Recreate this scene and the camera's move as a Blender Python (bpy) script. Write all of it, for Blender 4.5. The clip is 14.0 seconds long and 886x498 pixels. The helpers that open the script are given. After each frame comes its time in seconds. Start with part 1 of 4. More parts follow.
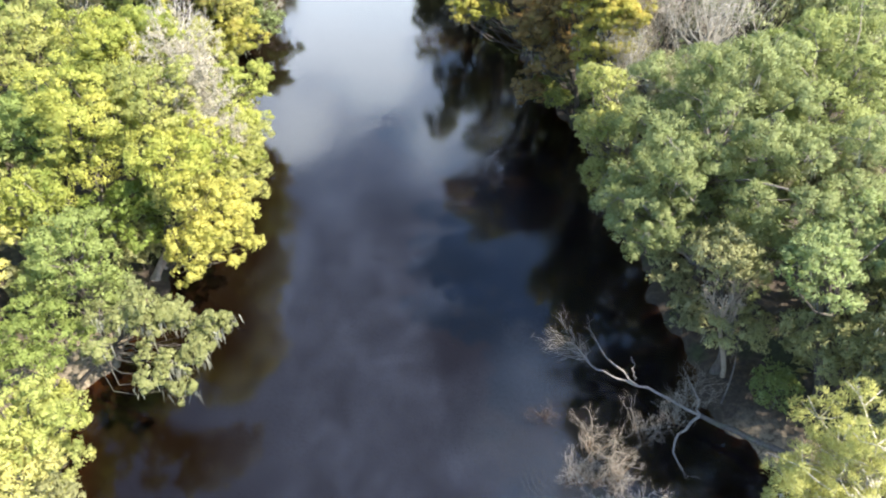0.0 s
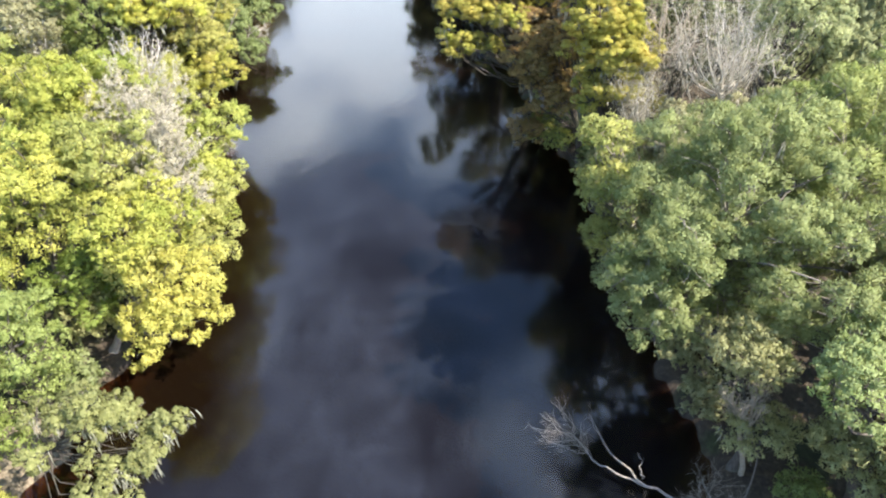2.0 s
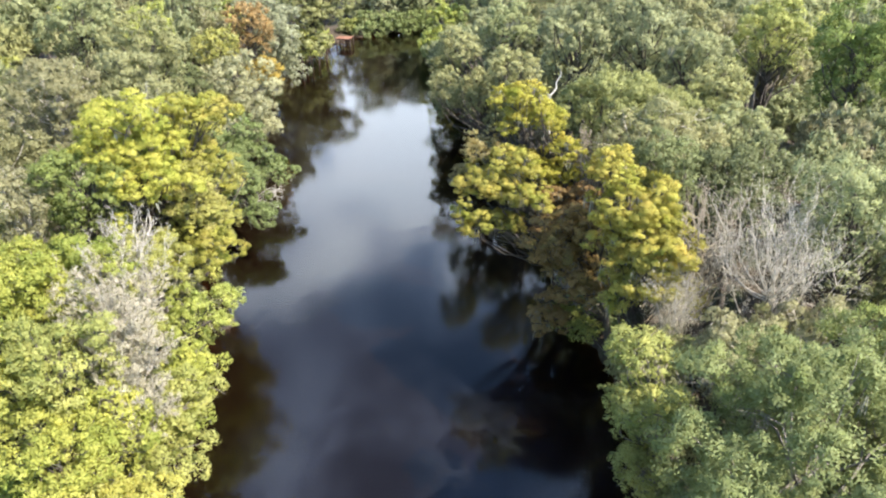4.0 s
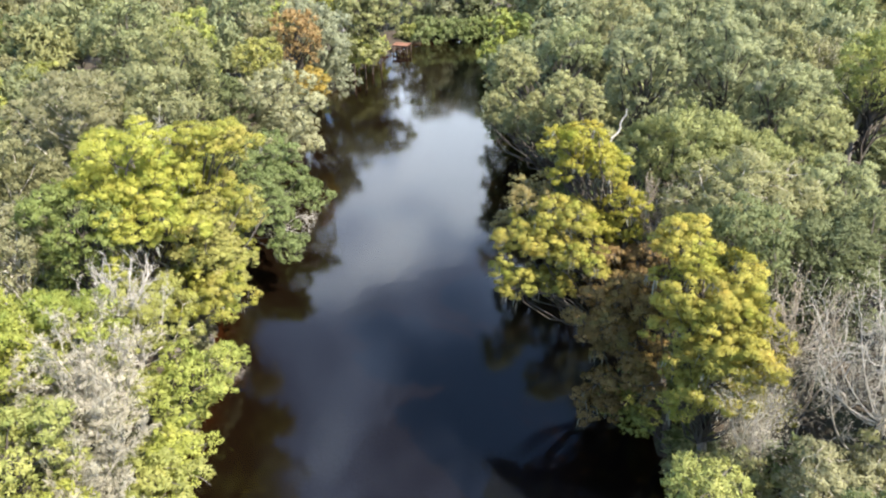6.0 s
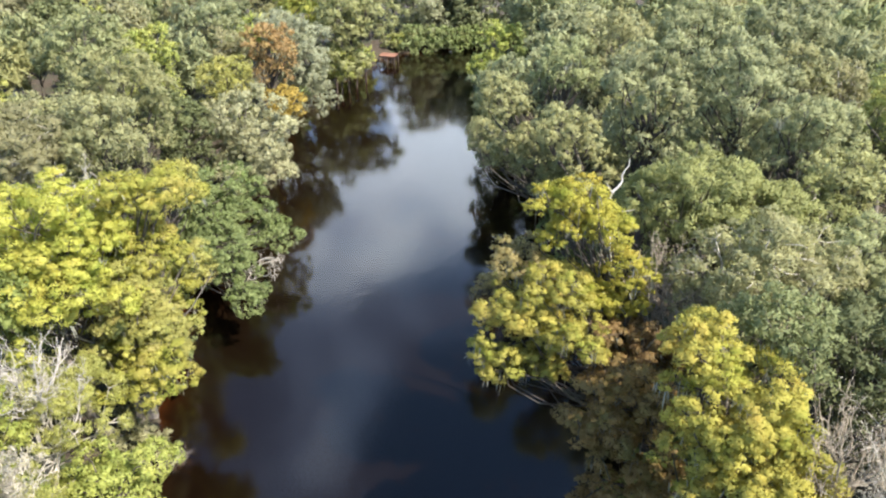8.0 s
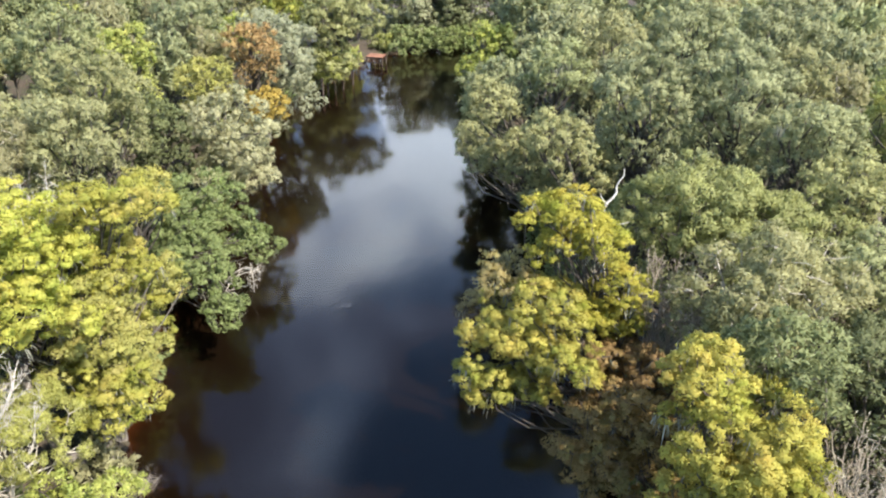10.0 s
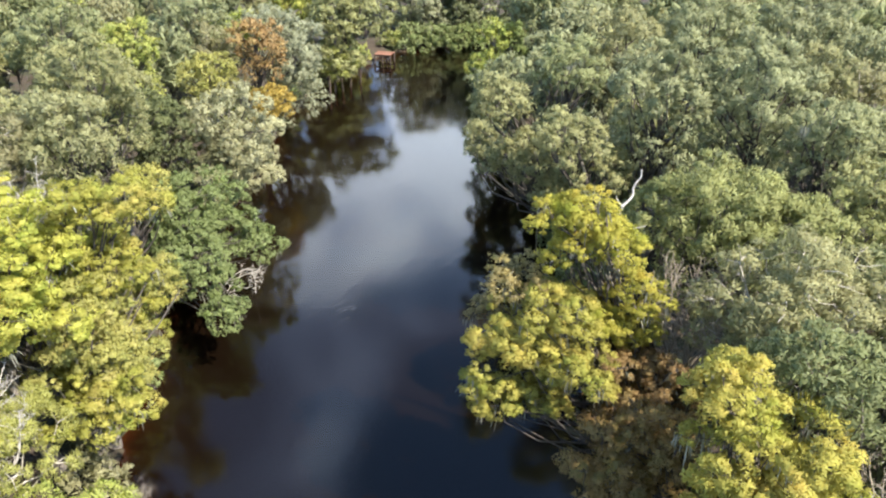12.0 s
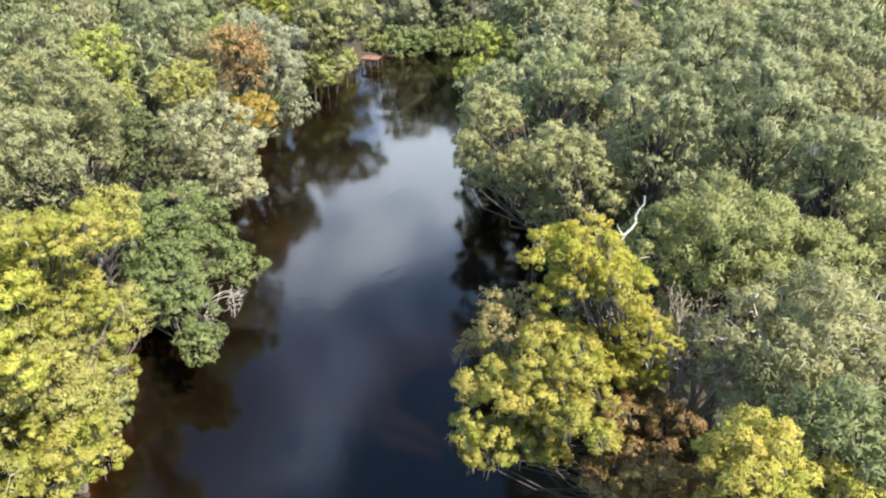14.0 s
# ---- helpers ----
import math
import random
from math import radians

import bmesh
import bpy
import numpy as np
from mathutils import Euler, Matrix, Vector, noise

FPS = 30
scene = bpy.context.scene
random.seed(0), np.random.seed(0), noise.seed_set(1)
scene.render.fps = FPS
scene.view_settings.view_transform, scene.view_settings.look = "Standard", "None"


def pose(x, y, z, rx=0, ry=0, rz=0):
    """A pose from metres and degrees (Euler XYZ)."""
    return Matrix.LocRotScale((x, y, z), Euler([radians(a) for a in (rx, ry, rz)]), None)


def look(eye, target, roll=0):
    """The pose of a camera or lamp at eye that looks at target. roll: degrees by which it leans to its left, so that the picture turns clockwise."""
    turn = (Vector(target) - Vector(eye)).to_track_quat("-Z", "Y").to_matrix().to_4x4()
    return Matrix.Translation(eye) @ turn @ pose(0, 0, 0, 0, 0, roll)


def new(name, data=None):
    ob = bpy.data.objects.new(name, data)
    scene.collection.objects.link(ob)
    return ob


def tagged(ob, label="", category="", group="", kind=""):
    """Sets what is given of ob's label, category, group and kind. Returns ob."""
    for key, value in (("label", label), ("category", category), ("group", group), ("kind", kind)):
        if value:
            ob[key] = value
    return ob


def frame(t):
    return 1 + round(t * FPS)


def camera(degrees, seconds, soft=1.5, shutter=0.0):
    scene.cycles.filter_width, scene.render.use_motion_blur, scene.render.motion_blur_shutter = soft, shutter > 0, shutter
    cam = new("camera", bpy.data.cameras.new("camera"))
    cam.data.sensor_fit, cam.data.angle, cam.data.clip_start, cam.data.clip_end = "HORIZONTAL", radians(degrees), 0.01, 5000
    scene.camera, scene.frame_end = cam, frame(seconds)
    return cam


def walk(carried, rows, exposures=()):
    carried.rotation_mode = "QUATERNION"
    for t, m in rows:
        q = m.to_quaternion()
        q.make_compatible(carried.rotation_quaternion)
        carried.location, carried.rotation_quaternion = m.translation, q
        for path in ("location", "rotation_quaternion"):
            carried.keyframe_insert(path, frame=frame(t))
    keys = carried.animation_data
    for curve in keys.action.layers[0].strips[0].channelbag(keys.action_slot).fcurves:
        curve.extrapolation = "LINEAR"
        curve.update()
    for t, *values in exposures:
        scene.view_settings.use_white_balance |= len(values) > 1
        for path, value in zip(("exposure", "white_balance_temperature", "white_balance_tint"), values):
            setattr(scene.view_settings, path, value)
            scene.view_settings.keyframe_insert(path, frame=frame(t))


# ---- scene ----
cam = camera(64.1, 14.0, soft=2.1)
METRES, EYE, TILT, LEAN, TURN = 36.0, 30.5, -39.0, 0.0, 0.0
ROWS = [
    (0.0, 0.0, 0.0, 0.0, -0.0, 0.0, -0.0),
    (0.5, 0.0049, 0.0252, 0.0245, -0.39, -0.05, 0.38),
    (1.0, 0.0111, 0.0529, 0.052, -0.48, -0.1, 0.53),
    (1.5, 0.0176, 0.0831, 0.0824, -0.66, -0.13, 0.73),
    (2.0, 0.0269, 0.1162, 0.1138, 0.3, -0.12, 0.06),
    (2.5, 0.036, 0.151, 0.1475, 0.06, -0.1, 0.33),
    (3.0, 0.0458, 0.1878, 0.186, -0.35, 3.1, 0.88),
    (3.5, 0.0517, 0.2242, 0.2195, -0.7, 9.11, 1.17),
    (4.0, 0.0589, 0.2629, 0.2518, 2.59, 10.07, -1.63),
    (6.5, 0.0842, 0.4671, 0.4286, 6.76, 9.64, -5.3),
    (7.0, 0.0855, 0.5084, 0.4652, 6.66, 9.62, -5.29),
    (7.5, 0.0863, 0.5488, 0.5011, 6.56, 9.61, -5.29),
    (8.0, 0.0866, 0.5858, 0.5345, 6.41, 9.6, -5.31),
    (10.5, 0.0868, 0.6499, 0.5673, 5.62, 9.67, -5.15),
    (11.0, 0.0832, 0.6599, 0.5701, 5.86, 9.62, -5.45),
    (11.5, 0.0844, 0.6745, 0.573, 6.43, 9.57, -5.88),
    (12.0, 0.0824, 0.6898, 0.5801, 6.24, 9.59, -5.7),
    (12.5, 0.0803, 0.7046, 0.591, 6.04, 9.6, -5.56),
    (13.0, 0.0782, 0.7206, 0.6029, 5.85, 9.61, -5.49),
    (13.5, 0.0759, 0.7364, 0.6177, 5.68, 9.6, -5.39),
    (14.0, 0.0735, 0.7538, 0.6345, 5.52, 9.61, -5.26),
]
walk(cam, [(t, pose(0, 0, EYE, TILT, LEAN, TURN) @ pose(METRES * x, METRES * y, METRES * z, 90 + pitch, roll, yaw)) for t, x, y, z, yaw, pitch, roll in ROWS],
     [(0.0, 1.70), (2.5, 1.68), (4.0, 1.49), (8.0, 1.33), (14.0, 1.32)])

# ---------------------------------------------------------------- light
SUN_EL, SUN_X, SUN_Y = 50.0, 0.90, -0.44      # elevation, and the level way towards the sun
sun = new("sun", bpy.data.lights.new("sun", "SUN"))
sun.data.energy, sun.data.angle, sun.data.color = 4.6, radians(0.6), (1.0, 0.902, 0.80)
sun_way = Vector((SUN_X * math.cos(radians(SUN_EL)), SUN_Y * math.cos(radians(SUN_EL)), math.sin(radians(SUN_EL))))
sun.matrix_world = look(sun_way * 200, (0, 0, 0))


def nodes_of(tree):
    """Short maker of nodes: add(type, inputs by name or number, settings...) and link by passing a socket."""
    def add(kind, inputs=None, **settings):
        n = tree.nodes.new("ShaderNode" + kind)
        for key, value in settings.items():
            setattr(n, key, value)
        for key, value in (inputs or {}).items():
            if isinstance(value, bpy.types.NodeSocket):
                tree.links.new(value, n.inputs[key])
            else:
                n.inputs[key].default_value = value
        return n
    return add


def ramp(add, fac, stops, mode="LINEAR"):
    n = add("ValToRGB", {0: fac})
    n.color_ramp.interpolation = mode
    el = n.color_ramp.elements
    while len(el) < len(stops):
        el.new(0.5)
    for e, (p, c) in zip(el, stops):
        e.position, e.color = p, (*c, 1) if len(c) == 3 else c
    return n.outputs[0]


world = bpy.data.worlds.new("sky")
scene.world = world
world.use_nodes = True
world.node_tree.nodes.clear()
wadd = nodes_of(world.node_tree)
sky = wadd("TexSky", sky_type="NISHITA", sun_disc=False, sun_elevation=radians(SUN_EL), sun_rotation=math.atan2(SUN_X, SUN_Y),
           air_density=1.0, dust_density=0.25, ozone_density=3.2)
direction = wadd("TexCoord").outputs["Generated"]
CLOUD_TILE = 3.1
split = wadd("SeparateXYZ", {0: direction})
lift = wadd("Math", {0: split.outputs[2], 1: 0.22}, operation="ADD")
lift = wadd("Math", {0: lift.outputs[0], 1: 0.06}, operation="MAXIMUM")
flat = wadd("VectorMath", {0: direction, 1: wadd("CombineXYZ", {0: lift.outputs[0], 1: lift.outputs[0], 2: lift.outputs[0]}).outputs[0]}, operation="DIVIDE")
drift = wadd("Mapping", {0: flat.outputs[0], "Location": (4.1, 1.35, 0.0), "Scale": (1.0, 1.0, 0.0)})
puffs = wadd("TexNoise", {"Vector": drift.outputs[0], "Scale": CLOUD_TILE, "Detail": 7.0, "Roughness": 0.55, "Distortion": 0.35})
veil = wadd("TexNoise", {"Vector": drift.outputs[0], "Scale": 1.1, "Detail": 3.0, "Roughness": 0.5})
wisp = wadd("VectorMath", {0: wadd("TexNoise", {"Vector": direction, "Scale": 5.0, "Detail": 5.0, "Roughness": 0.6}).outputs["Color"], 1: (0.5, 0.5, 0.5)}, operation="SUBTRACT")
wisp = wadd("VectorMath", {0: wisp.outputs[0], "Scale": 0.28}, operation="SCALE")
bent = wadd("VectorMath", {0: direction, 1: wisp.outputs[0]}, operation="ADD")
bent = wadd("VectorMath", {0: bent.outputs[0]}, operation="NORMALIZE")


def cloud_bank(azimuth, elevation, width, amount):
    """One bank of cloud (or a gap, with a minus) round a direction: degrees to the left of the river, above the horizon, across."""
    a, e = radians(azimuth), radians(elevation)
    way = (-math.sin(a) * math.cos(e), math.cos(a) * math.cos(e), math.sin(e))
    near = wadd("VectorMath", {0: bent.outputs[0], 1: way}, operation="DOT_PRODUCT")
    m = wadd("MapRange", {0: near.outputs["Value"], 1: math.cos(radians(width)), 2: math.cos(radians(width * 0.15)), 3: 0.0, 4: amount}, interpolation_type="SMOOTHSTEP")
    return m.outputs[0]


cover = wadd("Math", {0: puffs.outputs["Fac"], 1: veil.outputs["Fac"]}, operation="ADD").outputs[0]
for bank in ((6, 19, 9.5, 0.80), (11.5, 26.5, 6, 0.22), (18.5, 25.5, 8, 0.46), (17, 34, 9, 0.16), (4, 25.5, 4, -0.08), (-3, 28, 7, 0.26), (7, 31.5, 8, 0.14), (15, 34, 7, 0.10), (19, 41, 8, 0.10), (4, 44, 11, -0.34), (-13, 53, 10, 0.36), (30, 26, 12, 0.2)):
    cover = wadd("Math", {0: cover, 1: cloud_bank(*bank)}, operation="ADD").outputs[0]
mask = wadd("MapRange", {0: cover, 1: 0.84, 2: 1.58, 3: 0.0, 4: 1.0}, interpolation_type="SMOOTHSTEP")
white = ramp(wadd, mask.outputs[0], [(0.0, (3.4, 4.8, 8.0)), (0.5, (5.2, 7.0, 10.8)), (1.0, (12.4, 14.0, 16.2))])
mixed = wadd("Mix", {0: mask.outputs[0], 6: sky.outputs[0], 7: white}, data_type="RGBA")
back = wadd("Background", {0: mixed.outputs[2], 1: 0.11})
out = wadd("OutputWorld", {0: back.outputs[0]})


# ---------------------------------------------------------------- materials
def material(name):
    m = bpy.data.materials.new(name)
    m.use_nodes = True
    m.node_tree.nodes.clear()
    return m, nodes_of(m.node_tree)


def leaf_material(name, dark, mid, light, spot=None, fresh=None, glow=0.43, rough=0.6, spread=0.42, hues=(0.495, 0.505)):
    """Leaves: each takes its own tone, each tree a little of its own hue, with patches through the crown; light shines through."""
    m, add = material(name)
    geo = add("NewGeometry")
    info = add("ObjectInfo")
    dark, light = ([b + (a - b) * spread for a, b in zip(end, mid)] for end in (dark, light))
    own = ramp(add, geo.outputs["Random Per Island"], [(0.0, dark), (0.5, mid), (1.0, light)])
    place = add("TexCoord").outputs["Object"]
    patch = add("TexNoise", {"Vector": place, "Scale": 0.55, "Detail": 3.0, "Roughness": 0.6})
    if spot:
        fac = add("MapRange", {0: patch.outputs["Fac"], 1: 0.52, 2: 0.68, 3: 0.0, 4: 0.55})
        own = add("Mix", {0: fac.outputs[0], 6: own, 7: (*spot, 1)}, data_type="RGBA").outputs[2]
    if fresh:
        fac = add("MapRange", {0: patch.outputs["Fac"], 1: 0.46, 2: 0.32, 3: 0.0, 4: 0.75})
        own = add("Mix", {0: fac.outputs[0], 6: own, 7: (*fresh, 1)}, data_type="RGBA").outputs[2]
    hue = add("MapRange", {0: info.outputs["Random"], 3: hues[0], 4: hues[1]})
    fine = add("TexNoise", {"Vector": place, "Scale": 1.7, "Detail": 2.0, "Roughness": 0.5})
    both = add("Math", {0: patch.outputs["Fac"], 1: fine.outputs["Fac"]}, operation="ADD")
    val = add("MapRange", {0: both.outputs[0], 1: 0.7, 2: 1.3, 3: 0.80, 4: 1.18})
    tone = add("Math", {0: info.outputs["Random"], 1: 91.0}, operation="MULTIPLY")
    tone = add("MapRange", {0: add("Math", {0: tone.outputs[0]}, operation="FRACT").outputs[0], 3: 0.86, 4: 1.12})
    val = add("Math", {0: val.outputs[0], 1: tone.outputs[0]}, operation="MULTIPLY")
    vary = add("Math", {0: info.outputs["Random"], 1: 37.0}, operation="MULTIPLY")
    vary = add("Math", {0: vary.outputs[0]}, operation="FRACT")
    sat = add("MapRange", {0: vary.outputs[0], 3: 0.88, 4: 1.02})
    col = add("HueSaturation", {"Hue": hue.outputs[0], "Saturation": sat.outputs[0], "Value": val.outputs[0], "Color": own}).outputs[0]
    front = add("BsdfPrincipled", {"Base Color": col, "Roughness": rough, "Specular IOR Level": 0.2})
    thin = add("BsdfTranslucent", {0: col})
    both = add("MixShader", {0: glow, 1: front.outputs[0], 2: thin.outputs[0]})
    add("OutputMaterial", {0: both.outputs[0]})
    return m


def bark_material(name, dark, light, moss=None):
    m, add = material(name)
    place = add("TexCoord").outputs["Object"]
    stretch = add("Mapping", {0: place, "Scale": (6.0, 6.0, 1.6)})
    grain = add("TexNoise", {"Vector": stretch.outputs[0], "Scale": 2.2, "Detail": 8.0, "Roughness": 0.65})
    blot = add("TexNoise", {"Vector": place, "Scale": 0.9, "Detail": 3.0})
    col = ramp(add, grain.outputs["Fac"], [(0.3, dark), (0.7, light)])
    if moss:
        fac = add("MapRange", {0: blot.outputs["Fac"], 1: 0.5, 2: 0.65, 3: 0.0, 4: 0.7})
        col = add("Mix", {0: fac.outputs[0], 6: col, 7: (*moss, 1)}, data_type="RGBA").outputs[2]
    bump = add("Bump", {"Height": grain.outputs["Fac"], "Strength": 0.7, "Distance": 0.06})
    s = add("BsdfPrincipled", {"Base Color": col, "Roughness": 0.9, "Normal": bump.outputs[0]})
    add("OutputMaterial", {0: s.outputs[0]})
    return m


# greyer than the near oak's leaf: distance haze put into the colour
OAK_LEAF = leaf_material("oak leaf", (0.205, 0.23, 0.105), (0.335, 0.365, 0.175), (0.47, 0.495, 0.265))
NEAR_LEAF = leaf_material("near oak leaf", (0.19, 0.23, 0.068), (0.31, 0.362, 0.122), (0.455, 0.505, 0.215), fresh=(0.27, 0.34, 0.085))
OLIVE_LEAF = leaf_material("olive leaf", (0.24, 0.25, 0.10), (0.375, 0.385, 0.168), (0.49, 0.495, 0.25))
DARK_LEAF = leaf_material("dark leaf", (0.125, 0.15, 0.062), (0.212, 0.243, 0.106), (0.31, 0.34, 0.17))
CYPRESS_LEAF = leaf_material("cypress needles", (0.28, 0.28, 0.045), (0.48, 0.455, 0.09), (0.59, 0.555, 0.13), spot=(0.53, 0.405, 0.09), fresh=(0.38, 0.44, 0.062), spread=0.26, rough=0.8)
LIME_NEEDLE = leaf_material("lime needles", (0.29, 0.30, 0.06), (0.465, 0.47, 0.105), (0.60, 0.60, 0.165), spot=(0.53, 0.45, 0.14), fresh=(0.36, 0.44, 0.085), spread=0.32)
RUST_LEAF = leaf_material("rust needles", (0.22, 0.14, 0.048), (0.345, 0.23, 0.08), (0.45, 0.325, 0.13), spot=(0.29, 0.25, 0.075), fresh=(0.27, 0.24, 0.07))
TAN_LEAF = leaf_material("tan needles", (0.32, 0.27, 0.11), (0.445, 0.38, 0.155), (0.56, 0.50, 0.22), spot=(0.48, 0.44, 0.11), spread=0.35)
RIVER_LEAF = leaf_material("river oak leaf", (0.165, 0.21, 0.07), (0.27, 0.33, 0.12), (0.395, 0.455, 0.20), fresh=(0.27, 0.37, 0.09))
LEAN_LEAF = leaf_material("mossy leaf", (0.19, 0.215, 0.062), (0.322, 0.352, 0.112), (0.45, 0.47, 0.20))
GREEN_LEAF = leaf_material("green leaf", (0.25, 0.27, 0.055), (0.415, 0.445, 0.106), (0.55, 0.575, 0.165), spot=(0.54, 0.50, 0.12), fresh=(0.30, 0.38, 0.08), hues=(0.494, 0.512))
LIME_LEAF = leaf_material("lime leaf", (0.15, 0.205, 0.045), (0.265, 0.335, 0.078), (0.39, 0.455, 0.14), hues=(0.494, 0.508))
GOLD_LEAF = leaf_material("gold leaf", (0.33, 0.32, 0.068), (0.485, 0.468, 0.122), (0.61, 0.585, 0.185), spot=(0.54, 0.47, 0.12), fresh=(0.42, 0.46, 0.10))
PALE_LEAF = leaf_material("pale leaf", (0.215, 0.21, 0.095), (0.335, 0.33, 0.165), (0.46, 0.45, 0.265))
ORANGE_LEAF = leaf_material("orange leaf", (0.31, 0.195, 0.08), (0.45, 0.315, 0.13), (0.56, 0.43, 0.19), spot=(0.40, 0.35, 0.13))
AMBER_LEAF = leaf_material("amber leaf", (0.34, 0.25, 0.06), (0.50, 0.38, 0.10), (0.61, 0.49, 0.16), spot=(0.46, 0.40, 0.10))
SILVER_LEAF = leaf_material("silver leaf", (0.32, 0.32, 0.165), (0.445, 0.445, 0.245), (0.56, 0.555, 0.345), spread=0.4)
WILLOW_LEAF = leaf_material("willow leaf", (0.30, 0.32, 0.07), (0.46, 0.475, 0.12), (0.59, 0.60, 0.19), spread=0.4)
MOSSY_LEAF = leaf_material("silvery oak leaf", (0.25, 0.27, 0.155), (0.375, 0.40, 0.24), (0.50, 0.52, 0.345))
MOSS = leaf_material("hanging moss", (0.20, 0.205, 0.15), (0.32, 0.325, 0.25), (0.44, 0.44, 0.35), glow=0.3, rough=0.9)
LICHEN = leaf_material("pale lichen", (0.36, 0.33, 0.235), (0.475, 0.445, 0.33), (0.58, 0.55, 0.43), glow=0.3, rough=0.9)
BARK = bark_material("bark", (0.045, 0.037, 0.03), (0.15, 0.13, 0.11), moss=(0.11, 0.12, 0.075))
PALE_BARK = bark_material("pale bark", (0.13, 0.115, 0.095), (0.31, 0.28, 0.24))
GREY_TWIG = bark_material("grey twig", (0.40, 0.37, 0.31), (0.64, 0.60, 0.52))
DEAD_WOOD = bark_material("bleached wood", (0.14, 0.12, 0.095), (0.40, 0.36, 0.31))
WHITE_WOOD = bark_material("white dead wood", (0.34, 0.32, 0.28), (0.66, 0.63, 0.57))
BRUSH_TWIG = bark_material("brush twig", (0.22, 0.18, 0.13), (0.48, 0.42, 0.33))

GROUND, gadd = material("forest floor")
geo = gadd("NewGeometry")
litter = gadd("TexNoise", {"Vector": geo.outputs["Position"], "Scale": 3.5, "Detail": 9.0, "Roughness": 0.7})
blotch = gadd("TexNoise", {"Vector": geo.outputs["Position"], "Scale": 0.35, "Detail": 4.0})
soil = ramp(gadd, litter.outputs["Fac"], [(0.3, (0.028, 0.021, 0.014)), (0.55, (0.065, 0.050, 0.033)), (0.75, (0.14, 0.108, 0.072))])
weeds = ramp(gadd, litter.outputs["Fac"], [(0.35, (0.022, 0.026, 0.010)), (0.7, (0.065, 0.075, 0.028))])
fac = gadd("MapRange", {0: blotch.outputs["Fac"], 1: 0.5, 2: 0.62})
floor_col = gadd("Mix", {0: fac.outputs[0], 6: soil, 7: weeds}, data_type="RGBA").outputs[2]
sand = ramp(gadd, litter.outputs["Fac"], [(0.3, (0.10, 0.08, 0.052)), (0.7, (0.25, 0.21, 0.145))])
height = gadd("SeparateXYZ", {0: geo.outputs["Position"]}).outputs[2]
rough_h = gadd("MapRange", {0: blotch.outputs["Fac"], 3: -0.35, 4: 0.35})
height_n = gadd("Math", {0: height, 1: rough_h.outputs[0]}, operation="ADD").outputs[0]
spots = None
for spot in ((-20.4, 25.8, 4.2), (15.8, 20.6, 2.6)):
    away = gadd("VectorMath", {0: geo.outputs["Position"], 1: (spot[0], spot[1], 0.8)}, operation="DISTANCE").outputs["Value"]
    one = gadd("MapRange", {0: away, 1: spot[2] * 1.15, 2: spot[2] * 0.6}).outputs[0]
    spots = one if spots is None else gadd("Math", {0: spots, 1: one}, operation="MAXIMUM").outputs[0]
sandy = gadd("Math", {0: spots, 1: gadd("MapRange", {0: litter.outputs["Fac"], 1: 0.32, 2: 0.5}).outputs[0]}, operation="MULTIPLY")
above = gadd("Mix", {0: sandy.outputs[0], 6: floor_col, 7: sand}, data_type="RGBA").outputs[2]
# sand at the edge; deeper, light lost in the tannin water is painted in
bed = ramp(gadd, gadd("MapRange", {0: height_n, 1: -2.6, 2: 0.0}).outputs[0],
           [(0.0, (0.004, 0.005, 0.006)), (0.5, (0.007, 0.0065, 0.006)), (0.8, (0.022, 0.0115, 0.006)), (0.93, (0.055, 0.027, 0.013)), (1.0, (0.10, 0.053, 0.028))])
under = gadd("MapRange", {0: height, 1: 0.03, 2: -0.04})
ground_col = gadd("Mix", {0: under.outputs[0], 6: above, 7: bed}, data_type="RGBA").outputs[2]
gbump = gadd("Bump", {"Height": litter.outputs["Fac"], "Strength": 0.8, "Distance": 0.12})
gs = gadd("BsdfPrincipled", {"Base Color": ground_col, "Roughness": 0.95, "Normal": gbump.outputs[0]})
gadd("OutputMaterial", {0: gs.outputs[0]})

WATER, hadd = material("tannin water")
geo = hadd("NewGeometry")
wide = hadd("Mapping", {0: geo.outputs["Position"], "Scale": (1.0, 0.55, 1.0), "Rotation": (0, 0, radians(12))})
rip = hadd("TexNoise", {"Vector": wide.outputs[0], "Scale": 1.5, "Detail": 3.0, "Roughness": 0.5, "Distortion": 0.2})
swell = hadd("TexNoise", {"Vector": wide.outputs[0], "Scale": 0.22, "Detail": 3.0, "Distortion": 1.2})
calm = hadd("MapRange", {0: swell.outputs["Fac"], 1: 0.32, 2: 0.72, 3: 0.12, 4: 0.85})
wave = hadd("Math", {0: rip.outputs["Fac"], 1: calm.outputs[0]}, operation="MULTIPLY")
rings = hadd("TexWave", {"Vector": hadd("Mapping", {0: geo.outputs["Position"], "Rotation": (0, 0, radians(-24))}).outputs[0], "Scale": 1.0, "Distortion": 9.0, "Detail": 3.0, "Detail Scale": 0.6})
wake = hadd("VectorMath", {0: geo.outputs["Position"], 1: (4.6, 20.6, 0.0)}, operation="DISTANCE").outputs["Value"]
wake = hadd("MapRange", {0: wake, 1: 2.8, 2: 0.4, 3: 0.0, 4: 0.18}).outputs[0]
wake = hadd("Math", {0: wake, 1: rings.outputs["Fac"]}, operation="MULTIPLY")
wave = hadd("Math", {0: wave.outputs[0], 1: wake.outputs[0]}, operation="ADD")
